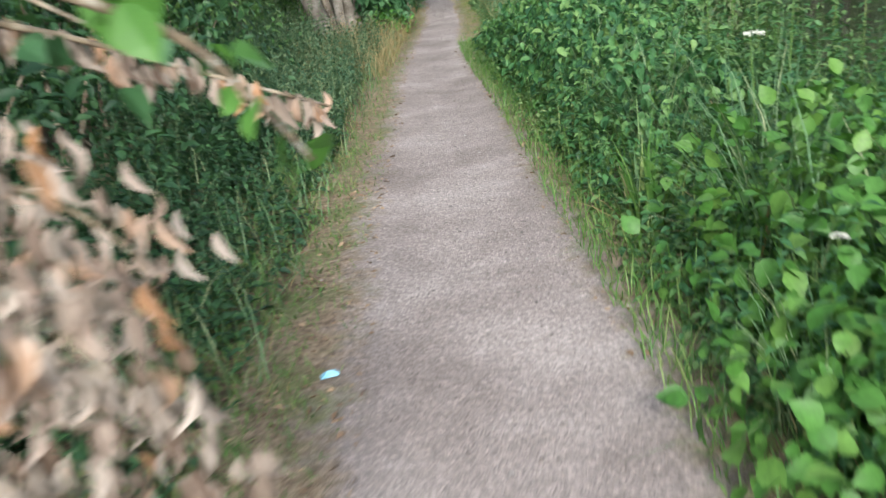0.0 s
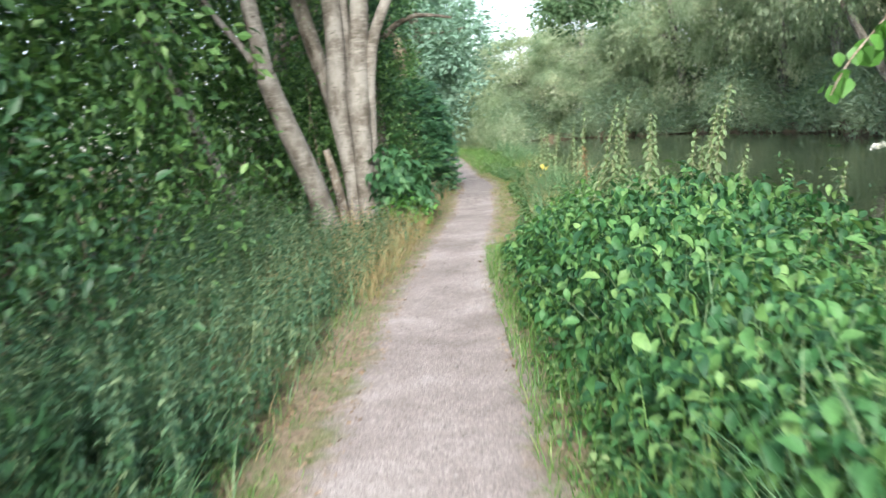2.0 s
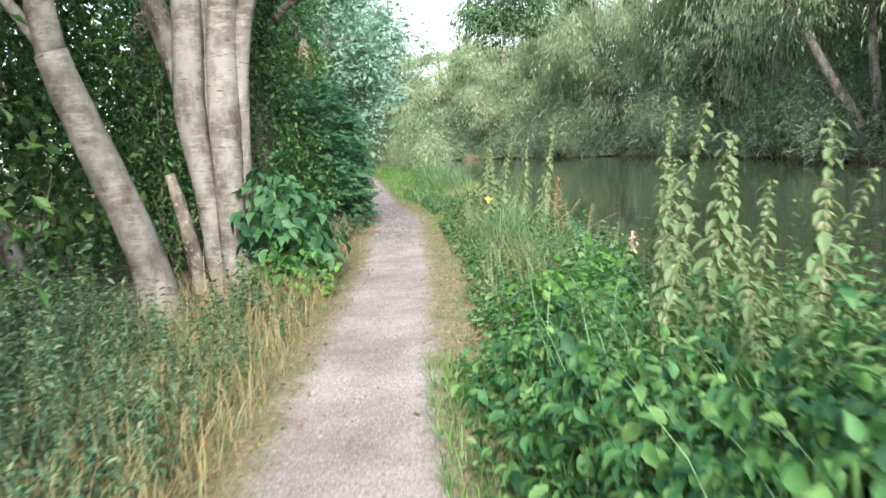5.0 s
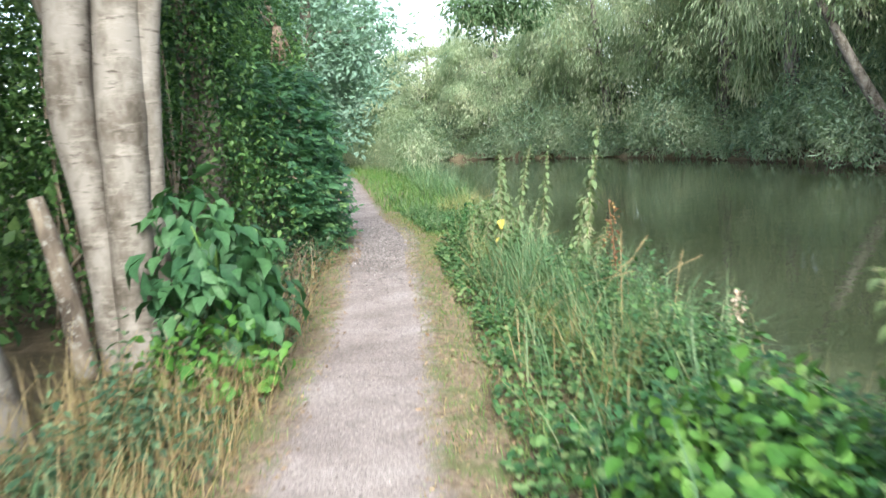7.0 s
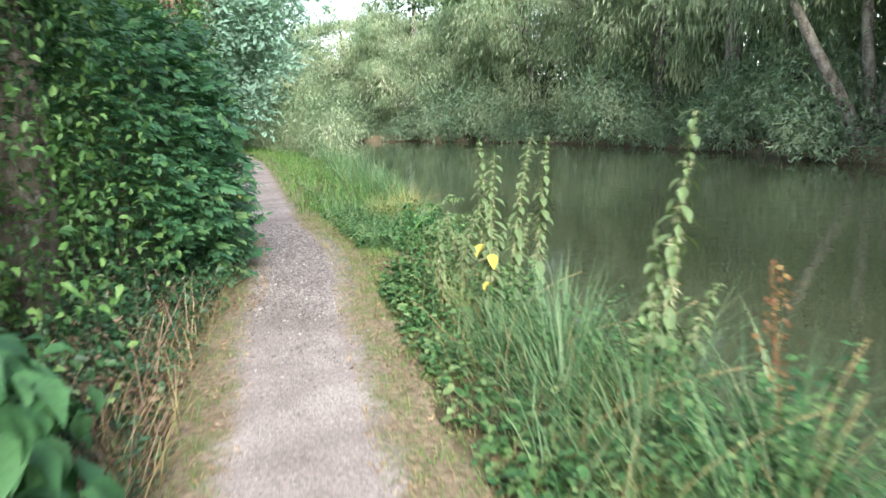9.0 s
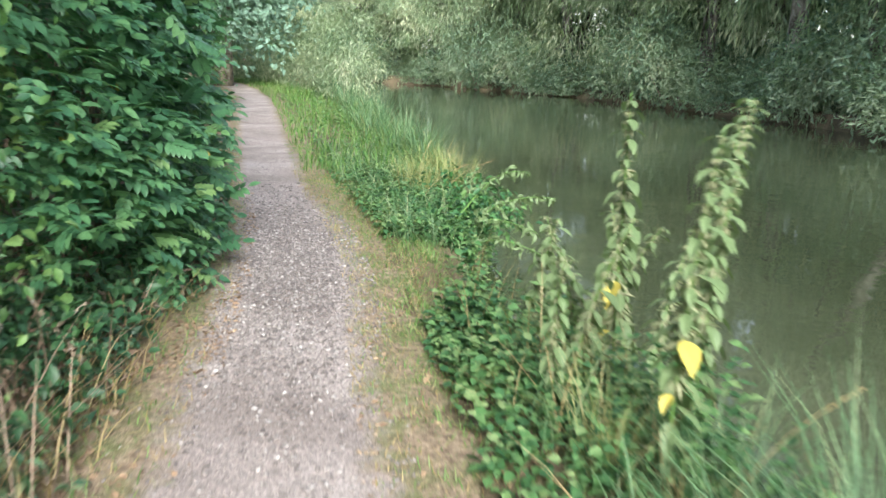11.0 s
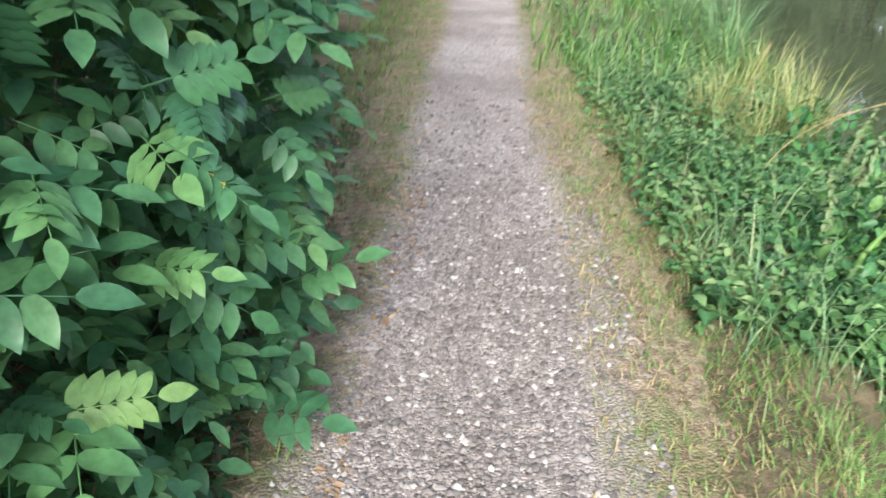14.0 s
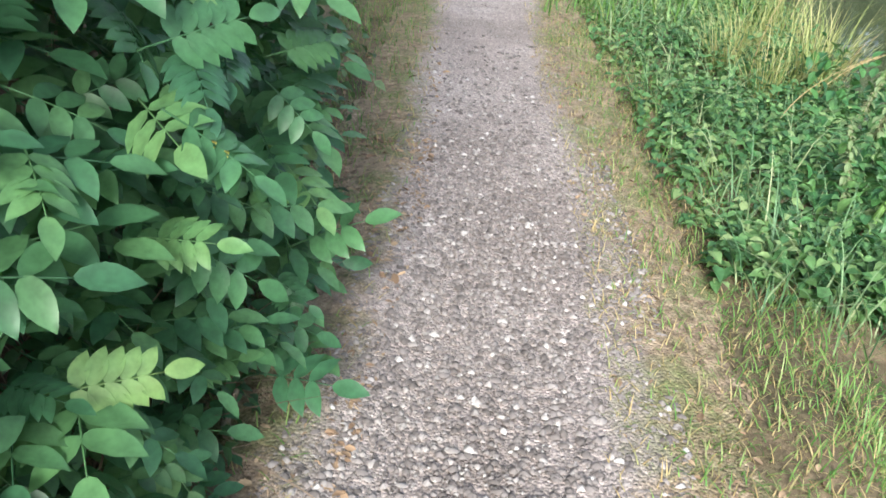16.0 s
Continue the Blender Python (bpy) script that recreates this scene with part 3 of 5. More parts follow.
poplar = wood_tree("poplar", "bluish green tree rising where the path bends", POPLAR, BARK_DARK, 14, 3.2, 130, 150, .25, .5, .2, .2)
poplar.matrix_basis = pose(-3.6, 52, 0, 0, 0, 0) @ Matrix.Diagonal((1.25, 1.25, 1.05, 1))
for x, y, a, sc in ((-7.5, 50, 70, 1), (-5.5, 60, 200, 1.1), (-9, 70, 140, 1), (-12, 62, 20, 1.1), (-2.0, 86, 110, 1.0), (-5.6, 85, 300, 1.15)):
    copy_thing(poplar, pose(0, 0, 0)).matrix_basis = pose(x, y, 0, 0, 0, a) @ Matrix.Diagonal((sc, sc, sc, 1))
# the second kind carries shade in its leaf colour
wood = [wood_tree("hedge_tree", "leafy tree behind the path hedge", HEDGE, BARK_DARK, 8, 2.4, 120, 120, .13, .5, .25, .3),
        wood_tree("hedge_tree", "leafy tree behind the path hedge in a shaded tone", SHADEY, BARK_DARK, 9, 2.5, 120, 120, .13, .5, .25, .8)]
spots = [(-4.6, 6.5, 1), (-4.4, 13, 0), (-5.2, 1.5, 0), (-4.8, 10.2, 1), (-5.8, 16, 1), (-5.2, 20, 0), (-4.4, 24.5, 1), (-4.2, 29, 0), (-4.4, 33, 1), (-4.8, 39, 0), (-5.2, 46, 1), (-6, 53, 0), (-8.5, 8, 1), (-8.5, 30, 1)]
for i, (x, y, k) in enumerate(spots):
    ob = wood[k] if i < 2 and k == (1, 0)[i] else copy_thing(wood[k], pose(0, 0, 0))
    sc = 1 + .15 * math.sin(i * 1.9)
    ob.matrix_basis = pose(x, y, 0, 0, 0, 63 * i) @ Matrix.Diagonal((sc, sc, sc, 1))
    ob["group"] = "trees behind the hedge"


# ---- bushes ----
def bush_leaves(blobs, n, size, shape, droop=.25, inner=.5):
    s = Soup()
    vol = np.array([b[3] * b[4] + b[4] * b[5] for b in blobs])
    for b, share in zip(blobs, vol / vol.sum()):
        k = int(n * share)
        d = rand_dirs(k)
        r = inner + (1.05 - inner) * np.sqrt(rng.random((k, 1)))
        lump = 1 + .16 * np.sin(5.3 * d[:, :1] + 3 * b[0]) * np.sin(4.7 * d[:, 1:2] + b[1]) + .12 * np.sin(9 * d[:, 2:3] + 7 * d[:, :1])
        P = np.array(b[:3]) + d * r * lump * np.array(b[3:])
        keep = P[:, 2] > .04
        P, d = P[keep], d[keep]
        k = len(P)
        D = unit(d * .5 + rand_dirs(k) * .8 + np.array((0, 0, -droop)))
        N = unit(d * .6 + np.array((0, 0, .7)) + rand_dirs(k) * .5)
        s.add(*place(shape, P, D, N, rng.uniform(.55, 1.25, k) * size))
    return s


def bush(name, label, at, blobs, n, size, mat, shape, stems=5, stem_mat=None, droop=.25, category="bush", inner=.5):
    root = thing(name, label, category, at)
    part("foliage", bush_leaves(blobs, n, size, shape, droop, inner).mesh("foliage", mat, smooth=True), root)
    for k in range(stems):
        b = blobs[k % len(blobs)]
        e = np.array(b[:3]) + rand_dirs(1)[0] * np.array(b[3:]) * .7
        p = np.array((b[0] * .4 + rng.normal() * .12, b[1] * .4 + rng.normal() * .12, -.06))
        part("stem", Soup().add(*tube([p, (p + e) / 2 + rng.normal(size=3) * .1, e], [.022, .016, .006], 6)).mesh("stem", stem_mat or TWIG, smooth=True), root)
    return root


def herb_leaf(w, fold=.12, tip=-.2):
    return np.array([(0, 0, 0), (w * .5, .36, fold), (w * .36, .68, fold * .5), (0, 1, tip), (-w * .36, .68, fold * .5), (-w * .5, .36, fold), (0, .5, -.02)]), [(0, 1, 6), (6, 1, 2), (6, 2, 3), (6, 3, 4), (6, 4, 5), (0, 6, 5)]


OVAL, BROAD, NARROW, TINY = leaf_shape(.5), leaf_shape(.75), leaf_shape(.34), small_leaf(.6)
# bushes along the first stretch; below y 11 shade is in the leaf colour
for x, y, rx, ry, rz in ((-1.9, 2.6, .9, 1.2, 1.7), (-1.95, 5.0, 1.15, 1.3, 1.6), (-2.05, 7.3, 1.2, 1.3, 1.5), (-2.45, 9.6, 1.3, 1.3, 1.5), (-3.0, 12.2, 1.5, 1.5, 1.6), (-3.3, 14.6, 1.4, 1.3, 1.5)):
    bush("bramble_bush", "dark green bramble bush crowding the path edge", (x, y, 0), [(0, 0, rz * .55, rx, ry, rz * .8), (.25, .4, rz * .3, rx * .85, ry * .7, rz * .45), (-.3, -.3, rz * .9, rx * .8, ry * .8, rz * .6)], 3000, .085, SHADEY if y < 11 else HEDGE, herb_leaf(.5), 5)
# a second row of shrubs that closes the view under the trees
back = bush("understorey_shrub", "dark shrub under the trees behind the hedge", (0, 0, 0), [(0, 0, 1.2, 1.2, 1.5, 1.4), (.2, .4, 2.4, 1.0, 1.2, 1.0), (-.2, -.3, .6, 1.2, 1.3, .8)], 2200, .13, HEDGE, TINY, 5)
back.matrix_basis = pose(-4.4, 3.0, 0)
for i, y in enumerate(np.arange(5.2, 62, 2.2)):
    ob = copy_thing(back, pose(0, 0, 0))
    x = -4.3 - .5 * math.sin(i * 1.7) + min(0, float(path_mid(y)))
    ob.matrix_basis = pose(x, y, 0, 0, 0, 77 * i) @ Matrix.Diagonal((1, 1, 1 + .25 * math.sin(i * 2.2), 1))
    ob["group"] = "shrubs under the trees"
# hawthorn hedge after the pale tree
for i, (x, y, rx, ry, rz) in enumerate(((-2.35, 19.5, .8, .9, 1.9), (-1.8, 20.2, 1.0, 1.1, 2.3), (-1.75, 21.9, 1.0, 1.1, 2.2), (-2.4, 24.2, 1.2, 1.2, 2.2), (-2.5, 26.4, 1.1, 1.2, 2.0), (-2.7, 28.6, 1.0, 1.3, 2.0), (-2.8, 31.4, 1.0, 1.5, 1.9), (-3.2, 38.5, 1.1, 1.7, 2.1), (-3.6, 42.5, 1.2, 2, 2.2), (-4.2, 47.5, 1.3, 2.6, 2.4), (-5.2, 54, 1.4, 3, 2.5))):
    bush("hawthorn_bush", "dense hawthorn hedge bush with small leaves", (x, y, 0), [(0, 0, rz * .7, rx, ry, rz * .75), (.2, -.2, rz * .35, rx * .9, ry * .9, rz * .5), (-.1, .2, rz * 1.1, rx * .75, ry * .8, rz * .55)], 4600 if i < 5 else 2400, .065 if i < 4 else .085, HEDGE, TINY if i > 3 else herb_leaf(.55), 6)
# the leaning many-stemmed willow across the water
tree("leaning_willow", "willow with a long leaning trunk across the canal", (15.5, 37.2, -.1), [
    ([(0, 0, -.3), (-.5, .1, 1.0), (-1.3, .2, 2.4), (-2.2, .3, 4.2), (-3.0, .4, 5.6)], [.26, .2, .17, .13, .06]),
    ([(.2, .2, -.3), (.3, .3, 1.5), (.2, .5, 3.5), (.4, .6, 6.5)], [.22, .18, .15, .06]),
    ([(.3, .0, -.3), (.8, .2, 1.8), (1.4, .2, 4), (1.8, .3, 6)], [.2, .16, .12, .05])],
    [C(45, 220, (-1.8, .3, 6.4), (2.6, 2.6, 1.8), .2, .32, .6, (.55, .55, .5)), C(30, 220, (1.2, .5, 7.5), (2.2, 2.4, 2.2), .2, .32, .6, (.55, .55, .5))], BARK_PALE, WILLOW, 7)
# a limb of the far bank that hangs across the canal
tree("overhanging_tree", "dark green tree reaching out over the canal", (17.6, 49.5, -.2), [
    ([(0, 0, -.3), (-.2, 0, 3.0), (-1.2, 0, 6.6), (-5.0, -.4, 8.6), (-9.5, -.8, 8.8), (-12.6, -1, 8.0)], [.34, .3, .24, .16, .09, .03])],
    [C(40, 150, (-12.6, -1.0, 7.4), (2.5, 2.2, 1.7), .24, .4, .5, (.45, .45, .3), .35), C(30, 150, (-8.4, -.6, 8.6), (2.8, 2.4, 1.5), .25, .42, .5, (.5, .5, .35), .4), C(24, 150, (-4.2, -.3, 9.0), (2.6, 2.4, 1.6), .26, .42, .5, (.5, .5, .35), .4)], BARK_DARK, FAR_GREEN, 9)
# far bank skirts that hang to the water
skirt = bush("willow_scrub", "grey-green willow scrub hanging to the water", (0, 0, 0), [(0, 0, 1.3, 1.6, 2.1, 1.7), (-.6, .6, .5, 1.2, 1.5, .9), (.4, -.6, 2.4, 1.4, 1.6, 1.6)], 3600, .26, WILLOW, small_leaf(.2), 4, None, .6)
skirt2 = bush("willow_scrub", "shade-toned scrub hanging to the canal water", (0, 0, 0), [(0, 0, 1.0, 1.5, 2.1, 1.4), (-.5, .6, .4, 1.2, 1.5, .8), (.6, 0, 1.8, 1.5, 2, 1.5)], 3200, .25, WILLOW_DARK, small_leaf(.26), 4, None, .5)
k = 0
for y in np.arange(2, 92, 2.5):
    for src in ((skirt, skirt2) if int(k) % 2 else (skirt2,)):
        ob = src if k in (0, 1) and src is (skirt2, skirt)[k] else copy_thing(src, pose(0, 0, 0))
        x = float(far_edge(y)) + .75 + .5 * math.sin(k * 2.1) + (1.2 if src is skirt else 0)
        ob.matrix_basis = pose(x, y + .8 * math.sin(k * 3.3), -.3, 0, 0, 180 + 71 * k) @ Matrix.Diagonal((1, 1, .9 + .3 * math.sin(k * 1.3), 1))
        ob["group"] = "scrub along the far bank"
    k += 1
# thicket closing the view behind the far bank trees, shade put into its colour
wall = bush("thicket_bush", "tall thicket behind the far bank willows, coloured as deep shade", (0, 0, 0), [(0, 0, 2.5, 2.6, 3.2, 2.8), (.3, .8, 6, 2.4, 2.8, 2.8), (-.3, -.8, 8.8, 2.0, 2.4, 2.0)], 2600, .55, THICKET, TINY, 5, BARK_DARK, .4)
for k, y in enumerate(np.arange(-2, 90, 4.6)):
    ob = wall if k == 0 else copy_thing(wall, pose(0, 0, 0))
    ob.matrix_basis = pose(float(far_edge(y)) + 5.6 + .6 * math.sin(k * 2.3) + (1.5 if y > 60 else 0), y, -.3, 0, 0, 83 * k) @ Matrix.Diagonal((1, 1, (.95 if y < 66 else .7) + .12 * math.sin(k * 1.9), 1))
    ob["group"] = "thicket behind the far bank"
# near bank growth far ahead
for y in np.arange(44, 72, 3.5):
    ob = copy_thing(skirt, pose(0, 0, 0))
    ob.matrix_basis = pose(float(near_edge(y)) - .2, y, -.3, 0, 0, 57 * y) @ Matrix.Diagonal((.6, .8, .75, 1))
    ob["group"] = "scrub by the path far ahead"


# ---- undergrowth ----
def herb_bed(s_leaf, s_stem, P, H, leaf_len, shape, gap=.055, up=.25):
    """Upright leafy stems: pairs of leaves at each step up the stem."""
    H = H * (1 + .3 * np.sin(2.7 * P[:, 0] + 1.9 * P[:, 1]) * np.sin(2.3 * P[:, 1] - 1.1 * P[:, 0]) + .15 * np.sin(7 * P[:, 1]))
    lv = int(np.max(H) / gap) + 1
    n = len(P)
    tilt = rng.normal(size=(n, 2)) * .14
    for k in range(1, lv):
        z = k * gap
        on = H > z
        m = int(on.sum())
        if not m:
            break
        frac = (z / H[on])[:, None]
        base = P[on] + np.concatenate([tilt[on] * z, np.full((m, 1), z)], 1)
        a = rng.uniform(0, math.pi, m) + (k % 2) * math.pi / 2
        for sgn in (0, math.pi):
            D = np.stack([np.cos(a + sgn), np.sin(a + sgn), rng.normal(size=m) * .3 + up * (frac[:, 0] > .8) - .15], 1)
            s_leaf.add(*place(shape, base, D, np.array([[0, 0, 1.0]]) + rng.normal(size=(m, 3)) * .25, leaf_len * rng.uniform(.6, 1.2, m) * (1.15 - .45 * frac[:, 0])))
    if s_stem is not None:
        az = np.arctan2(tilt[:, 1], tilt[:, 0])
        s_stem.add(*blades(P, H, np.hypot(tilt[:, 0], tilt[:, 1]), 0.0, .006, az))


def strip(n, y0, y1, x0, x1):
    """Random places between two lines given as functions of y."""
    y = rng.uniform(y0, y1, n)
    t = rng.random(n)
    x = x0(y) + (x1(y) - x0(y)) * t
    off = np.maximum(np.abs(x - path_mid(y)) - path_half(y), 0)
    return np.stack([x, y, ground_z(x, y) + np.clip(.032 - .12 * off, 0, 1) - .01], 1), t


mid = lambda d: (lambda y: path_mid(y) + d)
edge_r = lambda d: (lambda y: path_mid(y) + path_half(y) + d)
edge_l = lambda d: (lambda y: path_mid(y) - path_half(y) - d)
bank = lambda d: (lambda y: near_edge(y) + d)

# nettle bed on the canal side, first stretch
leaves, stems = Soup(), Soup()
P, t = strip(420, 7.6, 14.2, edge_r(.2), bank(-.05))
herb_bed(leaves, stems, P, (.2 + .45 * np.sqrt(t)) * rng.uniform(.7, 1.1, len(P)), .105, herb_leaf(.66), .07)
P, t = strip(900, 3.5, 8.2, edge_r(.14), bank(-.05))
herb_bed(leaves, stems, P, (.2 + .6 * np.sqrt(t)) * rng.uniform(.6, 1.15, len(P)), .062, herb_leaf(.5), .055)
P, t = strip(200, 14.0, 16.0, edge_r(.45), bank(-.1))
herb_bed(leaves, stems, P, (.25 + .3 * t) * rng.uniform(.6, 1.1, len(P)), .075, BROAD, .06)
stuff("nettle_bed", leaves, NETTLE, "dense bright green nettle bed along the canal side", "nettles")
stuff("nettle_stalk_mass", stems, GRASS, "thin green stalks within the nettle bed", "stalks")
# fringe of low herbs against the path, and mixed shoots through the mounds
leaves, stems = Soup(), Soup()
P, t = strip(800, 4.2, 14.5, edge_r(.06), edge_r(.5))
herb_bed(leaves, stems, P, (.06 + .24 * t) * rng.uniform(.5, 1.3, len(P)), .058, herb_leaf(.6), .045)
P, t = strip(560, 6.8, 13.8, edge_r(.6), bank(-.1))
herb_bed(leaves, stems, P, (.52 + .45 * t) * rng.uniform(.75, 1.2, len(P)), .07, herb_leaf(.42), .06)
stuff("verge_herbs", leaves, FRINGE, "mixed light green herbs among the nettles", "weeds")
stuff("verge_stalk_mass", stems, GRASS, "thin stalks of the herbs beside the path", "stalks")
# dull herbs on the hedge side
leaves, stems = Soup(), Soup()
P, t = strip(1250, 8.2, 14.8, edge_l(.36), edge_l(1.9))
herb_bed(leaves, stems, P, (.2 + .52 * np.sqrt(t)) * rng.uniform(.55, 1.25, len(P)), .064, herb_leaf(.36), .05)
P, t = strip(420, 12.6, 15.6, edge_l(.95), edge_l(2.7))
herb_bed(leaves, stems, P, (.42 + .35 * t) * rng.uniform(.6, 1.15, len(P)), .07, herb_leaf(.36), .055)
low = Soup()
# leaves coloured dark for the shade beside the path
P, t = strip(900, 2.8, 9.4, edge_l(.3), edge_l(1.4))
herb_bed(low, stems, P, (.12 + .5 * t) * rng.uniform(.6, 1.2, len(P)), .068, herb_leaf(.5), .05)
stuff("low_bramble", low, SHADEY, "low bramble leaves at the path edge, darkened as in shade", "brambles")
P, t = strip(520, 15.4, 22.3, edge_l(.22), edge_l(.9))
herb_bed(leaves, stems, P, (.1 + .45 * t) * rng.uniform(.5, 1.1, len(P)), .075, OVAL, .055)
stuff("herb_bed", leaves, BLUEGREEN, "dull green herbs and weeds below the hedge", "weeds")
stuff("herb_stalk_mass", stems, BLUEGREEN, "dull green stalks among the weeds", "stalks")
# low ground cover by the water past the notch
leaves = Soup()
P, t = strip(1900, 24.5, 29.5, edge_r(.32), bank(.05))
herb_bed(leaves, None, P, (.09 + .17 * t) * rng.uniform(.6, 1.3, len(P)), .062, herb_leaf(.62), .045)
P, t = strip(1900, 15.0, 22.4, edge_r(.3), bank(-.2))
herb_bed(leaves, None, P, (.08 + .36 * t) * rng.uniform(.6, 1.3, len(P)), .06, BROAD, .05)
P, t = strip(420, 29, 44, edge_r(.2), bank(-.1))
herb_bed(leaves, None, P, (.1 + .3 * t) * rng.uniform(.6, 1.3, len(P)), .08, BROAD, .08)
stuff("ground_cover", leaves, FRINGE, "low green dead-nettle cover on the canal verge", "ground cover")

# grasses
s = Soup()
P, t = strip(11000, 14.2, 31, edge_r(-.04), edge_r(.6))
s.add(*blades(P, rng.uniform(.025, .1, len(P)) * (.5 + t), rng.uniform(.1, .8, len(P)), .35, .004))
P, t = strip(9500, 3, 32, edge_l(-.04), edge_l(.65))
s.add(*blades(P, rng.uniform(.03, .17, len(P)) * (.4 + t), rng.uniform(.1, .8, len(P)), .35, .004))
P, t = strip(4500, 3.5, 14.5, edge_r(-.03), edge_r(.3))
s.add(*blades(P, rng.uniform(.05, .2, len(P)), rng.uniform(.1, .7, len(P)), .35, .005))
P, t = strip(6500, 28, 62, edge_r(.05), bank(.05))
s.add(*blades(P, rng.uniform(.2, .5, len(P)) * (.4 + t), rng.uniform(.05, .5, len(P)), .3, .012))
P, t = strip(2500, 3.5, 14, edge_r(.3), bank(.1))
s.add(*blades(P, rng.uniform(.4, .95, len(P)) * (.5 + .6 * t), rng.uniform(.0, .5, len(P)), .25, .008))
P, t = strip(13000, 21.5, 28.5, edge_r(-.06), edge_r(.75))
s.add(*blades(P, rng.uniform(.012, .06, len(P)) * (.5 + t), rng.uniform(.1, 1.0, len(P)), .4, .0035))
P, t = strip(7000, 21.5, 31, edge_l(-.02), edge_l(.7))
s.add(*blades(P, rng.uniform(.012, .06, len(P)) * (.4 + t), rng.uniform(.1, 1.0, len(P)), .4, .0035))
P, t = strip(1300, 21.9, 25.2, bank(-.2), bank(.06))
s.add(*blades(P, rng.uniform(.04, .15, len(P)), rng.uniform(.3, 1.3, len(P)), .5, .0038, rng.normal(size=len(P)) * .9))
P, t = strip(5200, 2.8, 9, edge_l(.08), edge_l(.75))
s.add(*blades(P, rng.uniform(.03, .13, len(P)) * (.5 + t), rng.uniform(.1, 1.0, len(P)), .4, .0045))
stuff("verge_grass", s, GRASS, "green verge grass along both path edges", "grass")
s = Soup()
P, t = strip(4600, 12.0, 17.2, edge_l(.14), edge_l(1.3))
s.add(*blades(P, rng.uniform(.1, .62, len(P)) * (.6 + .5 * t), np.abs(rng.normal(size=len(P))) * .6, rng.uniform(.1, .6, len(P)), .0042))
P, t = strip(9000, 14.4, 28, edge_r(-.06), edge_r(.5))
s.add(*blades(P, rng.uniform(.02, .08, len(P)), rng.uniform(.3, 1.3, len(P)), .3, .004))
P, t = strip(5500, 15.5, 33, edge_l(-.06), edge_l(.5))
s.add(*blades(P, rng.uniform(.02, .09, len(P)), rng.uniform(.3, 1.3, len(P)), .3, .004))
P, t = strip(1500, 16.2, 23, edge_l(.2), edge_l(.8))
s.add(*blades(P, rng.uniform(.1, .5, len(P)), rng.uniform(.3, 1.2, len(P)), .25, .005))
P, t = strip(520, 15, 22.5, edge_r(.45), bank(-.05))
s.add(*blades(P, rng.uniform(.2, .7, len(P)), rng.uniform(.1, .9, len(P)), .2, .005))
P, t = strip(1500, 14.8, 22.8, edge_r(.5), bank(.05))
grassy = P.copy()
Q, t = strip(12000, 21.5, 28.5, edge_r(-.08), edge_r(.7))
s.add(*blades(Q, rng.uniform(.015, .07, len(Q)), rng.uniform(.4, 1.4, len(Q)), .2, .003))
Q, t = strip(1500, 3.2, 14.8, edge_l(.05), edge_l(.7))
s.add(*blades(Q, rng.uniform(.03, .2, len(Q)) * (.4 + t), rng.uniform(.5, 1.5, len(Q)), .3, .0035))
Q, t = strip(800, 8, 14.8, edge_l(.25), edge_l(1.7))
s.add(*blades(Q, rng.uniform(.12, .65, len(Q)) * (.45 + .6 * t), rng.uniform(.3, 1.1, len(Q)), .35, .0035))
stuff("dry_grass", s, STRAW, "straw-coloured dry grass along the path edges", "dry grass")

s = Soup()
s.add(*blades(grassy, rng.uniform(.15, .55, len(grassy)), rng.uniform(.1, .8, len(grassy)), .35, .006))
P, t = strip(2600, 24.3, 31, edge_r(.4), bank(.05))
s.add(*blades(P, rng.uniform(.12, .4, len(P)), rng.uniform(.1, .8, len(P)), .35, .006))
P, t = strip(1500, 3.5, 14, edge_r(.5), bank(.2))
s.add(*blades(P, rng.uniform(.5, 1.0, len(P)), rng.uniform(.0, .5, len(P)), .3, .008))
P, t = strip(3200, 5, 15.6, edge_l(.22), edge_l(1.8))
s.add(*blades(P, rng.uniform(.2, .8, len(P)) * (.5 + .6 * t), rng.uniform(.1, .9, len(P)), .35, .006))
stuff("bank_grass", s, SEDGE, "long green grass on the bank and among the weeds", "grass")

# dry brown growth at the foot of the hedge
s = Soup()
P, t = strip(2600, 16.8, 23.2, edge_l(.25), edge_l(.85))
P[:, 2] += rng.random(len(P)) * (.05 + .38 * t)
s.add(*place(leaf_shape(.4, .2, -.3), P, rand_dirs(len(P)) + np.array((0, 0, -.5)), rand_dirs(len(P)), rng.uniform(.03, .07, len(P))))
P, t = strip(1300, 16.5, 25, edge_l(.25), edge_l(.95))
s.add(*blades(P, rng.uniform(.2, .7, len(P)), rng.uniform(.4, 1.3, len(P)), .12, .006))
stuff("dry_undergrowth", s, BRITTLE, "dry brown stems and leaves under the hedge", "undergrowth")

# ---- gravel ----
stone = np.array([(1, 0, 0), (0, 1, 0), (-1, 0, 0), (0, -1, 0), (.2, .1, .9), (-.1, 0, -.6), (.62, .62, .5), (-.6, -.6, .45)])
stone_faces = [(0, 6, 4), (6, 1, 4), (1, 2, 4), (2, 7, 4), (7, 3, 4), (3, 0, 4), (0, 1, 6), (2, 3, 7)]
P1, _ = strip(56000, 20, 31, edge_l(.05), edge_r(.12))
P1 = P1[rng.random(len(P1)) < np.exp(-((P1[:, 1] - 23.7) / 1.9) ** 2)]
P2, _ = strip(9000, 4, 30, edge_l(.22), edge_r(.2))
P3, _ = strip(1500, 28, 38, edge_l(0), edge_r(0))
P = np.concatenate([P1, P2, P3])
n = len(P)
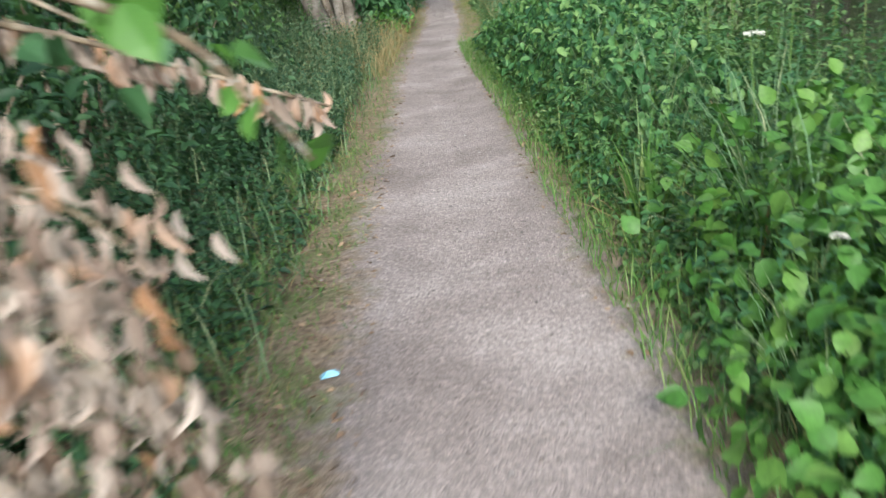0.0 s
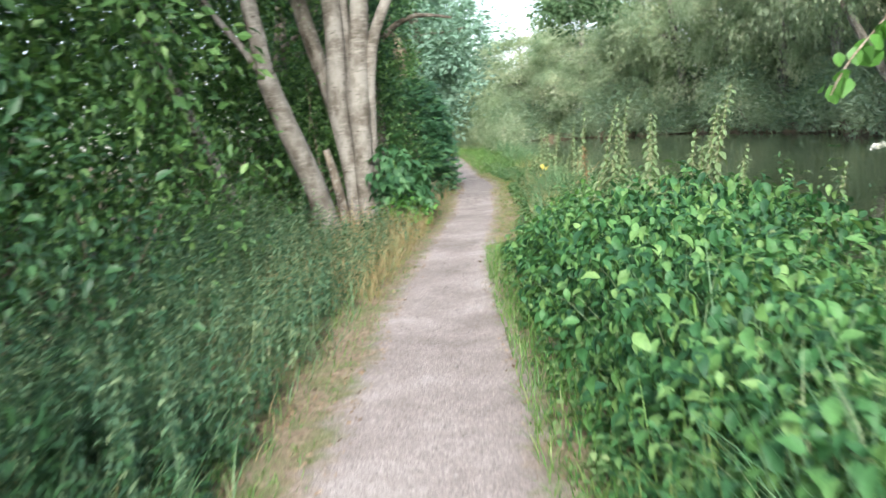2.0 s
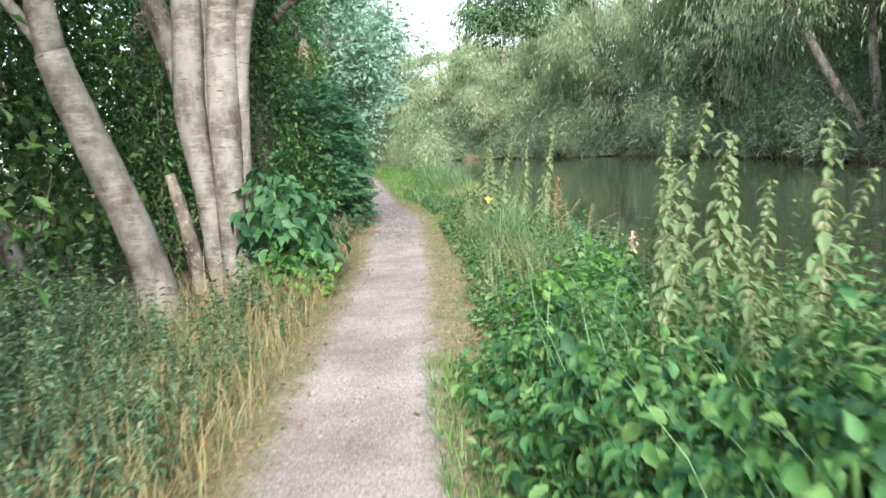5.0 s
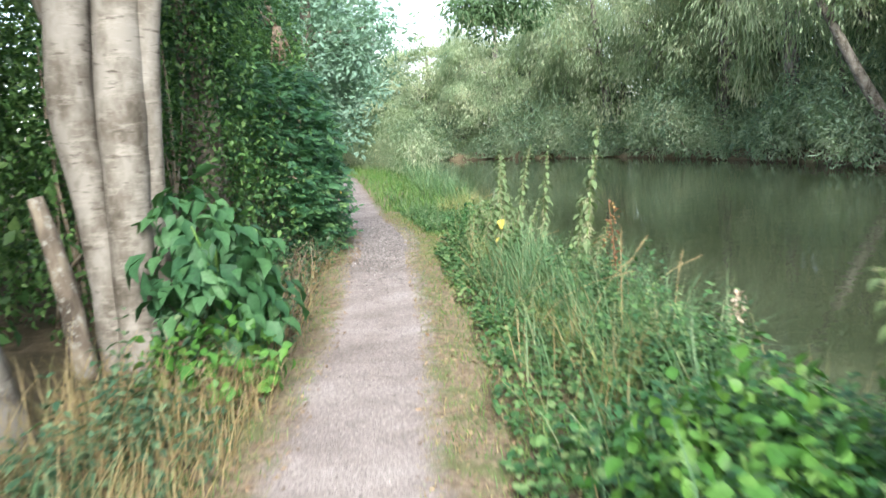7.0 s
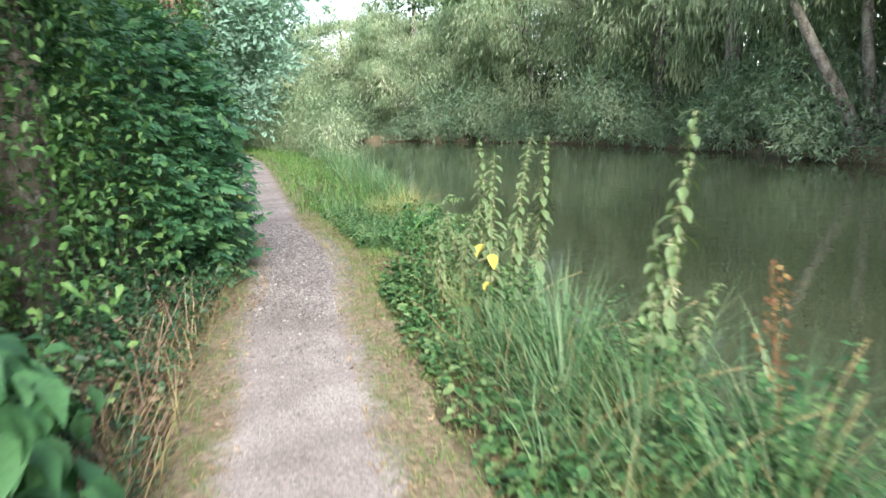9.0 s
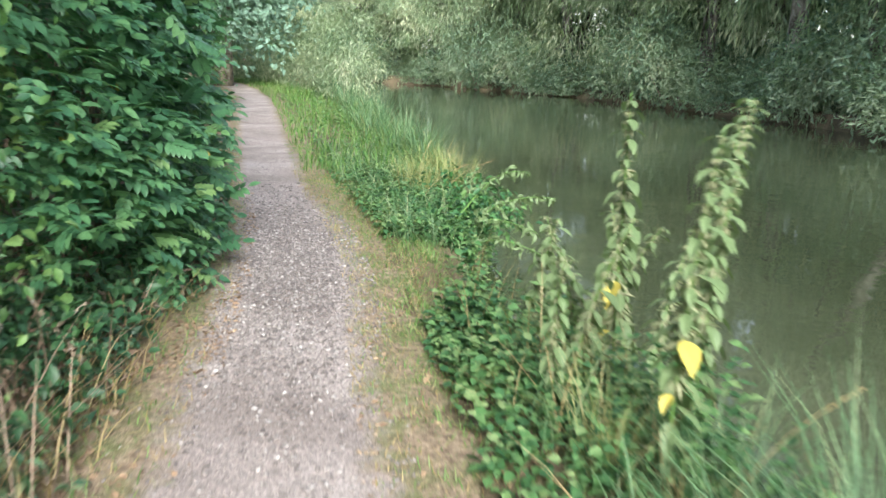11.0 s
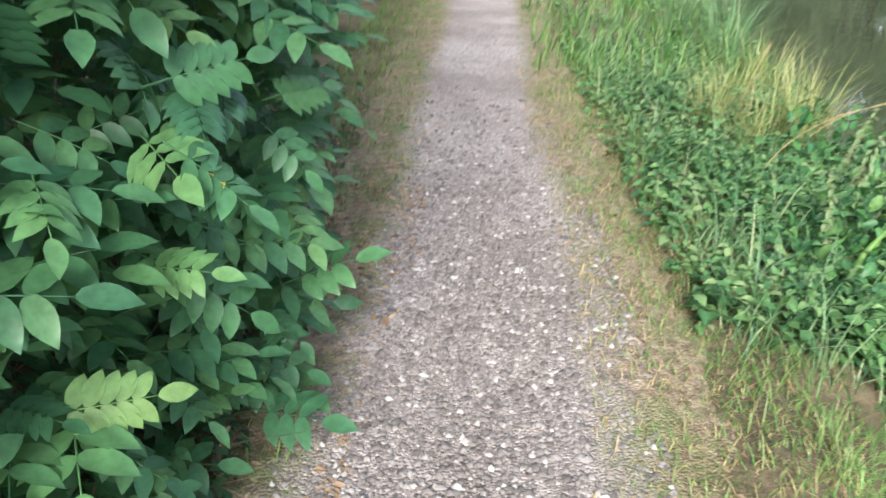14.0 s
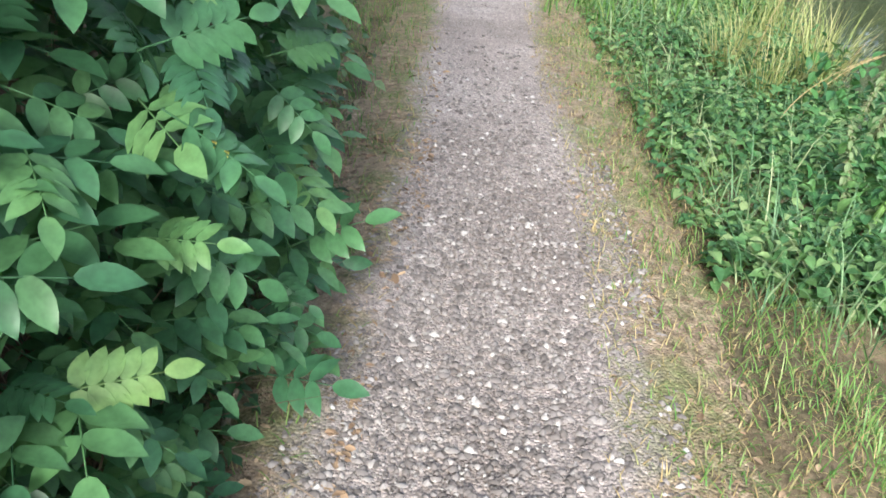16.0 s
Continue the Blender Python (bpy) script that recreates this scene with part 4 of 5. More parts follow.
off = np.maximum(np.abs(P[:, 0] - path_mid(P[:, 1])) - path_half(P[:, 1]), 0)
P[:, 2] = -.001 + .003 * np.sin(7 * P[:, 0] + 3 * P[:, 1]) * np.sin(5 * P[:, 1]) - .03 * off
P[:len(P1), 2] += .004
jit = stone[None] * (1 + rng.normal(size=(n, 8, 3)) * .16)
a = rng.uniform(0, 6.3, n)
ca, sa = np.cos(a)[:, None], np.sin(a)[:, None]
jit = np.stack([jit[..., 0] * ca - jit[..., 1] * sa, jit[..., 0] * sa + jit[..., 1] * ca, jit[..., 2]], -1)
size = .0038 + .0098 * rng.random(n) ** 2.2
size[len(P1):] *= .62
jit = jit * size[:, None, None] * np.stack([rng.uniform(.8, 1.4, n), rng.uniform(.7, 1.1, n), rng.uniform(.75, 1.15, n)], 1)[:, None, :]
stuff("gravel", Soup().add(jit + P[:, None], stone_faces), STONE, "loose grey gravel stones on the path", "gravel")
# fallen leaves and bits along the edges
P, _ = strip(5200, 3.5, 27, edge_l(.55), edge_l(-.1))
Q, _ = strip(2400, 5, 27, edge_r(-.08), edge_r(.4))
R, _ = strip(2600, 21.8, 25.5, edge_l(.5), edge_l(-.12))
P = np.concatenate([P, Q, R])
P[:, 2] += .012
n = len(P)
stuff("leaf_litter", Soup().add(*place(OVAL, P, rand_dirs(n) * (1, 1, .15), np.array([[0, 0, 1.0]]) + rng.normal(size=(n, 3)) * .3, rng.uniform(.015, .045, n))), LITTER, "brown fallen leaves and bits along the path edge", "leaf litter")


# ---- single plants ----
NETTLE_LEAF = Soup().add(fine_leaf(.5, .1, -.25)[0][None], fine_leaf(.5)[1]).mesh("leaf", SPIKE)
YELLOW_LEAF = Soup().add(leaf_shape(.6, .14, -.22)[0][None], leaf_shape(.6)[1]).mesh("leaf", YELLOW)


def piece(name, mesh, parent, p, d, nrm, size):
    """One leaf as an object of its own."""
    d = Vector(d).normalized()
    x = d.cross(Vector(nrm)).normalized()
    u = x.cross(d)
    ob = new(name, mesh)
    ob.parent = parent
    m = Matrix((x, d, u)).transposed().to_4x4()
    ob.matrix_basis = Matrix.Translation(p) @ m @ Matrix.Diagonal((size, size, size, 1))
    return ob


def tall_nettle(label, h, lean=(0, 0), leaf=.1, yellow=()):
    root = thing("tall_nettle", label, "nettle", (0, 0, 0), "tall nettles by the canal")
    pt = lambda z: Vector((lean[0] * (z / h) ** 2, lean[1] * (z / h) ** 2, z))
    part("stem", Soup().add(*tube([pt(z) for z in np.linspace(-.12, h, 6)], [.007, .007, .006, .005, .004, .002], 6)).mesh("stem", GRASS, smooth=True), root)
    k, z = 0, .12 * h
    tas = Soup()
    while z < h:
        f = z / h
        a = (k % 2) * math.pi / 2 + rng.normal() * .25
        for sgn in (0, math.pi):
            d = (math.cos(a + sgn), math.sin(a + sgn), -.75 - .5 * rng.random() + .55 * f)
            p = pt(z) + Vector((d[0], d[1], 0)) * .015
            piece("leaf", YELLOW_LEAF if k in yellow and sgn == 0 else NETTLE_LEAF, root, p, d, (d[0] * .3, d[1] * .3, 1), leaf * (1.15 - .75 * f) * rng.uniform(.55, 1.25))
            if f > .35:
                q = np.repeat(np.array(pt(z))[None], 6, 0)
                D = np.array(d)[None] * .5 + rng.normal(size=(6, 3)) * .45 + np.array((0, 0, -.5))
                tas.add(*place(small_leaf(.2), q, D, rand_dirs(6), .08 * (1.3 - f)))
        z += (.056 - .026 * f)
        k += 1
    if tas.n:
        tagged(part("tassel", tas.mesh("tassel", SEED), root), "hanging greenish seed tassels", kind="stuff")
    return root


kinds = [tall_nettle("tall nettle stalk with seed tassels by the water", 1.3, (.05, .03), .13),
         tall_nettle("tall nettle stalk leaning toward the canal", 1.5, (.25, .05), .13),
         tall_nettle("tall nettle with one yellowed leaf by the water", 1.25, (-.12, .05), .135, (5, 9)),
         tall_nettle("short leafy nettle on the canal bank", .8, (.18, -.1), .12)]
used = set()
for i, (x, y, k, sc) in enumerate(((1.5, 12.9, 0, 1.0), (1.75, 12.55, 0, 1.02), (2.0, 12.3, 2, .98), (2.15, 11.8, 1, 1.02), (1.5, 13.3, 1, .95), (2.3, 13.0, 0, 1.1), (1.35, 13.1, 3, 1.2), (1.95, 11.2, 3, 1.25), (2.3, 11.4, 0, .8), (1.7, 11.9, 3, 1.2), (2.1, 12.0, 0, .85), (2.45, 12.2, 1, .8), (1.6, 12.4, 0, .75), (2.5, 10.6, 0, .85), (2.2, 9.4, 3, 1.3), (2.5, 9.0, 3, 1.35), (1.9, 13.3, 0, .85), (2.3, 13.7, 1, .8),
                                   (1.95, 14.7, 1, 1.02), (1.8, 14.6, 0, .9), (2.15, 14.4, 0, 1.0), (2.2, 15.2, 3, 1.2), (1.86, 19.3, 0, 1.16), (1.79, 19.25, 3, 1.15), (1.96, 19.45, 3, 1.0), (1.9, 19.15, 3, .95),
                                   (1.36, 20.75, 2, .98), (1.55, 21.0, 1, .9), (1.25, 21.5, 3, 1.0), (1.55, 21.7, 3, 1.1), (1.12, 21.25, 3, .8), (1.7, 21.85, 3, 1.15), (1.45, 21.95, 3, 1.1), (1.22, 22.08, 3, 1.2),
                                   (1.53, 21.75, 2, 1.2), (1.4, 22.3, 3, 1.1), (1.55, 22.3, 3, 1.15), (1.68, 22.05, 3, 1.2), (1.95, 21.9, 0, 1.15), (1.2, 22.3, 3, .9), (1.25, 25.2, 3, .5), (1.55, 25.9, 3, .6), (1.6, 26.3, 3, .6))):
    ob = kinds[k] if k not in used else copy_thing(kinds[k], pose(0, 0, 0))
    used.add(k)
    ob.matrix_basis = pose(x, y, max(-.3, float(ground_z(x, y))), 6 * math.sin(i * 2.3), 7 * math.sin(i * 3.7 + 1), 130 * i if k != 1 else 20 * math.sin(i)) @ Matrix.Diagonal((sc, sc, sc, 1))


def tuft(name, label, n, h, spread, w, mat, category, lean=.25, curl=.38):
    """A tuft: its living blades, and a skirt of dry ones at the foot."""
    root = thing(name, label, category)
    for kind, k, m, size, bow in (("green_tussock", n, mat, 1.0, 1.0), ("dry_skirt", n // 4, STRAW, .7, 2.2)):
        a = rng.uniform(0, 6.3, k)
        r = spread * np.sqrt(rng.random(k))
        P = np.stack([r * np.cos(a), r * np.sin(a), np.full(k, -.04)], 1)
        s = Soup().add(*blades(P, size * h * rng.uniform(.55, 1.15, k), np.abs(rng.normal(size=k)) * lean * bow, curl * rng.uniform(.5, 1.4, k), w * rng.uniform(.7, 1.2, k), a + rng.normal(size=k) * .6))
        tagged(part(kind, s.mesh(kind, m, smooth=True), root), "" if m is mat else "dry straw-coloured blades", kind="stuff")
    return root


sedges = [tuft("sedge_tuft", "arching blue-green sedge tuft on the bank", 170, .85, .17, .0068, SEDGE, "sedge", .45, .5),
          tuft("sedge_tuft", "tall green sedge tuft bending over the water", 140, 1.0, .15, .0075, SEDGE, "sedge", .35, .42),
          tuft("grass_tuft", "yellowish green grass tuft on the bank", 110, .65, .14, .006, LIME, "grass", .25, .3),
          tuft("iris_tuft", "upright green iris leaves beside the path", 34, .5, .07, .016, GRASS, "iris", .22, .2)]
plan = [(1.14, 6.15, 3, 1), (1.5, 5.6, 0, 1), (1.7, 6.4, 1, .9), (1.45, 7.2, 0, 1), (1.9, 7.6, 0, 1), (1.2, 4.5, 0, .55), (1.35, 4.9, 3, .8),
        (1.7, 15.9, 0, .8), (1.9, 16.6, 0, .9), (1.55, 17.0, 0, .85), (1.95, 17.3, 1, .8), (1.6, 17.8, 0, .9), (1.9, 18.3, 0, 1), (1.45, 18.5, 0, .8), (1.35, 19.1, 0, .9), (1.7, 19.0, 0, 1), (1.5, 19.7, 1, .85), (1.25, 19.9, 0, .75), (1.7, 20.2, 0, .9), (1.45, 20.6, 0, .7), (1.2, 20.9, 2, .7), (1.6, 21.4, 0, .8), (1.3, 21.5, 2, .7),
        (1.35, 17.3, 2, .7), (1.3, 18.0, 2, .6), (1.5, 26.9, 2, .9), (1.12, 27.2, 2, .8), (1.25, 26.7, 2, .75), (1.4, 16.4, 2, .7), (1.75, 16.9, 2, .8), (1.6, 18.9, 2, .7), (1.7, 27.4, 2, 1), (1.3, 27.6, 2, .8), (1.9, 27.0, 2, .9), (1.6, 28.1, 2, 1), (2.0, 28.2, 1, .8), (1.9, 29, 1, .9), (1.5, 29.2, 0, 1), (2.2, 29.8, 1, .9), (1.7, 30.3, 1, .9), (1.3, 30.5, 0, 1), (2.1, 31, 1, 1), (1.5, 31.6, 1, 1), (1.0, 32.5, 0, 1), (1.8, 33, 1, 1), (1.3, 34, 1, 1), (.9, 35, 0, 1.1), (1.7, 35.5, 1, 1), (1.2, 37, 1, 1.1), (.8, 38.5, 1, 1), (1.5, 39, 1, 1.1), (.7, 41, 1, 1.1), (1.3, 42, 1, 1.1), (.4, 44, 1, 1.2), (1.2, 45, 1, 1.2)]
used = set()
for i, (x, y, k, sc) in enumerate(plan):
    if k in used:
        ob = copy_thing(sedges[k], pose(0, 0, 0))
    else:
        ob = sedges[k]
        used.add(k)
    ob.matrix_basis = pose(x, y, float(ground_z(x, y)), 0, 0, 97 * i) @ Matrix.Diagonal((sc, sc, sc, 1))
    ob["group"] = "tufts on the canal bank"

# ash bush that closes on the path at the end of the walk
shape = fine_leaf(.5, .07, -.18)


def pinnate(n_pairs, size):
    """One compound leaf of length 1: leaflets in pairs and one at the tip."""
    s = Soup()
    P, D, S = [(0, 1, -.14)], [(0, 1, -.2)], [size]
    for i in range(n_pairs):
        y = .3 + .62 * i / n_pairs
        for sg in (-1, 1):
            P.append((0, y, -.14 * y * y))
            D.append((sg * (.95 - .1 * i), .42, -.12))
            S.append(size * (1 - .05 * abs(i - 1)))
    s.add(*place(shape, np.array(P), np.array(D), np.array([[0, 0.02, 1.0]]), np.array(S)))
    y = np.linspace(0, 1, 6)
    s.add(*tube(np.stack([y * 0, y, -.14 * y * y], 1), [.012, .011, .010, .009, .008, .005], 4))
    return s


LEAVES = [pinnate(4, .42).mesh("leaf", ASH, smooth=True), pinnate(3, .46).mesh("leaf", ASH, smooth=True), pinnate(5, .36).mesh("leaf", ASH, smooth=True)]
ash = thing("ash_bush", "young ash bush with compound green leaves over the path", "bush", (-.88, 23.4, 0))
for k in range(16):
    b = Vector((-.35 + rng.normal() * .3, rng.uniform(-1.0, 1.5), -.05))
    e = b + Vector((.25 + rng.normal() * .25, rng.normal() * .3, rng.uniform(1.2, 2.3)))
    b.x, e.x = min(b.x, -.25), min(e.x, -.08)
    m = (b + e) / 2 + Vector((-.1, 0, .1))
    part("stem", Soup().add(*tube([b, m, e], [.014, .011, .004], 7)).mesh("stem", TWIG, smooth=True), ash)
count = 0
while count < 290:
    # the face of the bush toward the path
    y = rng.uniform(-1.5, 1.3)
    z = 2.25 * rng.random() ** 1.15
    bulge = .72 - .16 * (z - .75) ** 2 - .1 * (y - .2) ** 2 - .4 * max(0, y - .4) ** 2 + .07 * math.sin(4.2 * y + 3 * z)
    x = bulge - abs(rng.normal()) * .22
    if z < .12 or (z < .5 and y < -.8):
        continue
    d = (.8 + rng.normal() * .5, rng.normal() * .8 - .25, -.1 + rng.normal() * .4)
    piece("leaf", LEAVES[count % 3], ash, Vector((x - .16, y, z)), d, (rng.normal() * .45 + .3, rng.normal() * .45 - .35, 1), rng.uniform(.115, .2) * (.72 if y < -.9 else 1))
    count += 1
k = 2600
y, z = rng.uniform(-1.7, 1.5, k), 2.3 * rng.random(k)
x = .5 - .16 * (z - .8) ** 2 - .1 * (y - .2) ** 2 - .4 * np.maximum(0, y - .4) ** 2 - np.abs(rng.normal(size=k)) * .4
P = np.stack([x, y, np.maximum(z, .1)], 1)
P = P[(z > .55) | (y > -.75) | (rng.random(k) < .25)]
k = len(P)
base = pinnate(3, .44)
V = np.concatenate(base.v)
D = unit(np.stack([.8 + rng.normal(size=k) * .5, rng.normal(size=k) * .7, rng.normal(size=k) * .3], 1))
N = np.array([[.2, -.2, 1.0]]) + rng.normal(size=(k, 3)) * .3
X = unit(np.cross(D, N))
U = np.cross(X, D)
S = rng.uniform(.1, .19, k)[:, None, None]
VV = P[:, None] + S * (V[None, :, 0:1] * X[:, None] + V[None, :, 1:2] * D[:, None] + V[None, :, 2:3] * U[:, None])
inner = Soup().add(VV, [tuple(row) for f in base.f for row in f])
tagged(part("inner_foliage", inner.mesh("inner_foliage", ASH_ISLE, smooth=True), ash), kind="stuff")
for p, d, sz in (((.05, -.35, 1.15), (.5, -.4, -.5), .1), ((-.1, -.7, .9), (.3, -.2, -.9), .11), ((.45, .1, .75), (.5, -.3, -.6), .08)):
    piece("yellow_leaf", YELLOW_LEAF, ash, Vector(p), d, (.3, -.3, 1), sz)

# broad leaves: sapling before the pale tree, and plants at the path edge
bush("broadleaf_sapling", "broad-leaved green sapling before the pale tree", (-.86, 17.75, 0), [(0, 0, .7, .4, .38, .36), (.12, -.1, .45, .42, .4, .28), (-.1, .1, 1.0, .22, .22, .2)], 330, .17, SAPLING, herb_leaf(.62, .1, -.3), 4, GRASS, .9, "sapling", .45)
bush("broadleaf_sapling", "broad-leaved green plant at the path edge", (-.98, 18.5, 0), [(0, 0, .5, .36, .4, .4), (.1, .2, .3, .3, .35, .25)], 260, .14, SAPLING, herb_leaf(.65, .1, -.3), 4, GRASS, .7, "sapling", .3)
bush("low_sapling", "low bright green plant beside the path", (-.72, 17.15, 0), [(0, 0, .2, .42, .45, .22)], 330, .09, FRESH, herb_leaf(.7), 2, GRASS, .4, "plant", .3)
bush("low_sapling", "low bright green plant on the canal verge", (1.35, 14.7, 0), [(0, 0, .2, .42, .6, .3), (.3, .4, .25, .4, .5, .3)], 700, .07, FRESH, BROAD, 2, GRASS, .3, "plant", .3)
bush("bank_nettle_clump", "bright nettle clump spilling over the canal edge", (1.3, 25.2, -.15), [(0, 0, .12, .4, .6, .2), (.3, .35, .1, .4, .6, .2), (-.15, -.3, .1, .3, .35, .18), (.15, .1, .3, .15, .2, .2)], 900, .07, NETTLE, leaf_shape(.55, .14, -.2), 5, GRASS, .4, "nettles", .3)
bush("bank_nettle_clump", "green nettle clump on the canal bank", (1.6, 26.6, -.15), [(0, 0, .15, .4, .7, .25), (.2, -.4, .12, .35, .5, .22)], 700, .075, NETTLE, leaf_shape(.55, .14, -.2), 4, GRASS, .4, "nettles", .3)
for x, y, rx, ry, h, n in ((1.45, 5.0, .42, .7, .5, 620), (1.75, 5.7, .42, .6, .6, 520), (1.2, 4.35, .3, .5, .3, 420), (1.4, 6.1, .3, .4, .36, 360), (1.6, 4.2, .4, .5, .45, 480)):
    bush("bindweed_clump", "bright green broad leaves beside the path", (x, y, 0), [(0, 0, h * .45, rx, ry, h * .55), (.12, .2, h * .6, rx * .8, ry * .6, h * .5)], n, .075, FRESH, BROAD, 2, GRASS, .3, "plant", .4)["group"] = "bright plants beside the path"

# low clumps in the leaf tone that has shade in it
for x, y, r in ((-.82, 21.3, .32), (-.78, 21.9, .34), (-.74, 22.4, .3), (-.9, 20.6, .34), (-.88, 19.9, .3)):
    bush("bramble_clump", "low bramble leaves at the foot of the hedge, in a shaded tone", (x, y, 0), [(0, 0, .16, r, r * 1.3, .2), (-.15, .1, .3, r * .8, r, .22)], 420, .062, SHADEY, herb_leaf(.6), 4, TWIG, .4, "brambles", .35)
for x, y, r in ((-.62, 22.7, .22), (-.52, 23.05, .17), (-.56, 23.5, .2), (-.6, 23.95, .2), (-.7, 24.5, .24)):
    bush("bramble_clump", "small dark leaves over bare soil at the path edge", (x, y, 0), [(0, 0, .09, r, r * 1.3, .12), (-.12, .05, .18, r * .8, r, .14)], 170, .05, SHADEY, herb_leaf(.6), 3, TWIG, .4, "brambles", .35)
bush("bramble_clump", "grey-green low shrub beside the bright path", (-.92, 25.3, 0), [(0, 0, .3, .34, .7, .34), (-.2, .3, .55, .3, .5, .3)], 700, .06, BLUEGREEN, herb_leaf(.6), 4, TWIG, .4, "brambles", .4)

# leafy branch and dead twigs hanging by the camera at the start
DEAD_LEAF = Soup().add(leaf_shape(.34, .2, -.3)[0][None], leaf_shape(.34)[1]).mesh("leaf", DEAD)
GREEN_LEAF = Soup().add(leaf_shape(.8, .1, -.1)[0][None], leaf_shape(.8)[1]).mesh("leaf", FRESH)


def hanging_twig(name, label, pts, leaf, every, size, droop, wild=0.0, category="branch", stem_mat=TWIG, thick=.009):
    root = thing(name, label, category, (0, 0, 0))
    part("twig", Soup().add(*tube(pts, np.linspace(thick, .003, len(pts)), 6)).mesh("twig", stem_mat, smooth=True), root)
    pts = [Vector(p) for p in pts]
    for a, b in zip(pts, pts[1:]):
        n = max(1, int((b - a).length / every))
        for i in range(n):
            p = a.lerp(b, (i + rng.random() * .6) / n)
            d = Vector(rand_dirs(1)[0]) * (1 - droop) + (b - a).normalized() * .15 + Vector((0, 0, -droop))
            p = p + Vector(rng.normal(size=3)) * wild
            piece("leaf", leaf, root, p, d, rand_dirs(1)[0], size * rng.uniform(.6, 1.15))
    return root


hanging_twig("dead_twig", "dead twig with curled pale brown leaves", [(-.75, 3.9, 1.35), (-.35, 4.15, 1.24), (-.12, 4.25, 1.12), (.15, 4.35, .99)], DEAD_LEAF, .010, .07, .75, .012)
for pts in ([(-.75, 3.5, 1.25), (-.3, 3.5, 1.12), (-.12, 3.5, 1.0), (.0, 3.48, .86)], [(-.8, 3.55, 1.15), (-.25, 3.6, .92), (-.05, 3.62, .78), (.05, 3.6, .66)], [(-.7, 3.4, 1.0), (-.25, 3.45, .8), (-.05, 3.45, .7), (.12, 3.5, .6)], [(-.9, 3.7, 1.1), (-.45, 3.8, 1.1), (-.2, 3.85, 1.0), (-.08, 3.85, .86)], [(-.7, 3.7, .8), (-.3, 3.7, .6), (-.1, 3.7, .5)]):
    hanging_twig("dead_twig", "dead twig with curled pale brown leaves", pts, DEAD_LEAF, .005, .068, .7, .05)
hanging_twig("green_branch", "branch with round bright green leaves", [(-.35, 3.6, 1.42), (-.075, 3.57, 1.304), (.038, 3.568, 1.256), (.137, 3.58, 1.202), (.184, 3.587, 1.134), (.22, 3.6, 1.08), (.24, 3.6, 1.05)], GREEN_LEAF, .021, .062, .45, .022)
# same round leaf in a darker green that stands for shade
SHADE_LEAF = Soup().add(leaf_shape(.8, .1, -.1)[0][None], leaf_shape(.8)[1]).mesh("leaf", SAPLING)
hanging_twig("green_branch", "shaded branch with round green leaves", [(-1.2, 4.2, 1.8), (-.6, 4.1, 1.5), (-.25, 4.1, 1.38), (.0, 4.1, 1.3)], SHADE_LEAF, .018, .085, .4, .08)
hanging_twig("green_branch", "shaded branch with round green leaves", [(-1.2, 3.9, 1.5), (-.6, 3.9, 1.4), (-.25, 3.95, 1.3), (-.1, 3.95, 1.2)], SHADE_LEAF, .018, .085, .4, .08)

hanging_twig("green_branch", "lone dark leafy shoot bending over the canal side", [(2.4, 9.3, -.25), (2.5, 9.3, .8), (2.62, 9.25, 1.7), (2.5, 9.15, 1.95), (2.2, 8.95, 1.6), (1.98, 8.85, 1.42), (1.9, 8.8, 1.3)], GREEN_LEAF, .03, .09, .5, .03)

SHOOT_LEAF = Soup().add(leaf_shape(.45, .12, -.25)[0][None], leaf_shape(.45)[1]).mesh("leaf", SPIKE)
for pts in ([(1.35, 25.1, -.2), (1.6, 25.1, .15), (1.95, 25.2, .22), (2.2, 25.2, .2)], [(1.4, 25.4, -.2), (1.6, 25.5, .25), (1.85, 25.6, .38), (2.05, 25.6, .36)], [(1.35, 24.9, -.2), (1.55, 24.7, -.02), (1.8, 24.65, -.08), (2.0, 24.6, -.18)], [(1.3, 25.0, -.2), (1.5, 24.9, .1), (1.75, 24.9, .06), (1.95, 24.85, -.02)]):
    hanging_twig("bank_shoot", "leafy arching shoot reaching out over the water", pts, SHOOT_LEAF, .014, .09, .4, .012, "shoot", GRASS, .006)

# dead flower stalk, rusty dock, tan seed head
dock = thing("dock_stalk", "rusty brown dead dock stalk in the bank grass", "dock", (1.88, 18.25, float(ground_z(1.88, 18.25))))
part("stem", Soup().add(*tube([(0, 0, -.1), (.02, 0, .4), (-.02, .02, .95)], [.007, .006, .003], 6)).mesh("stem", RUST, smooth=True), dock)
P = np.stack([rng.normal(size=90) * .03, rng.normal(size=90) * .03, rng.uniform(.5, .98, 90)], 1)
part("seed_head", Soup().add(*place(small_leaf(.7), P, rand_dirs(90), rand_dirs(90), .028)).mesh("seed_head", RUST), dock)
tan = thing("seed_stalk", "tan dry seed head over the canal edge", "seed head", (2.15, 17.3, float(ground_z(2.15, 17.3))))
part("stem", Soup().add(*tube([(0, 0, -.1), (.05, 0, .3), (.22, .0, .62)], [.005, .004, .002], 6)).mesh("stem", STRAW, smooth=True), tan)
P = np.stack([.22 + rng.normal(size=50) * .025, rng.normal(size=50) * .025, rng.uniform(.5, .68, 50)], 1)
part("seed_head", Soup().add(*place(small_leaf(.6), P, rand_dirs(50), rand_dirs(50), .045)).mesh("seed_head", DEAD_ISLE), tan)

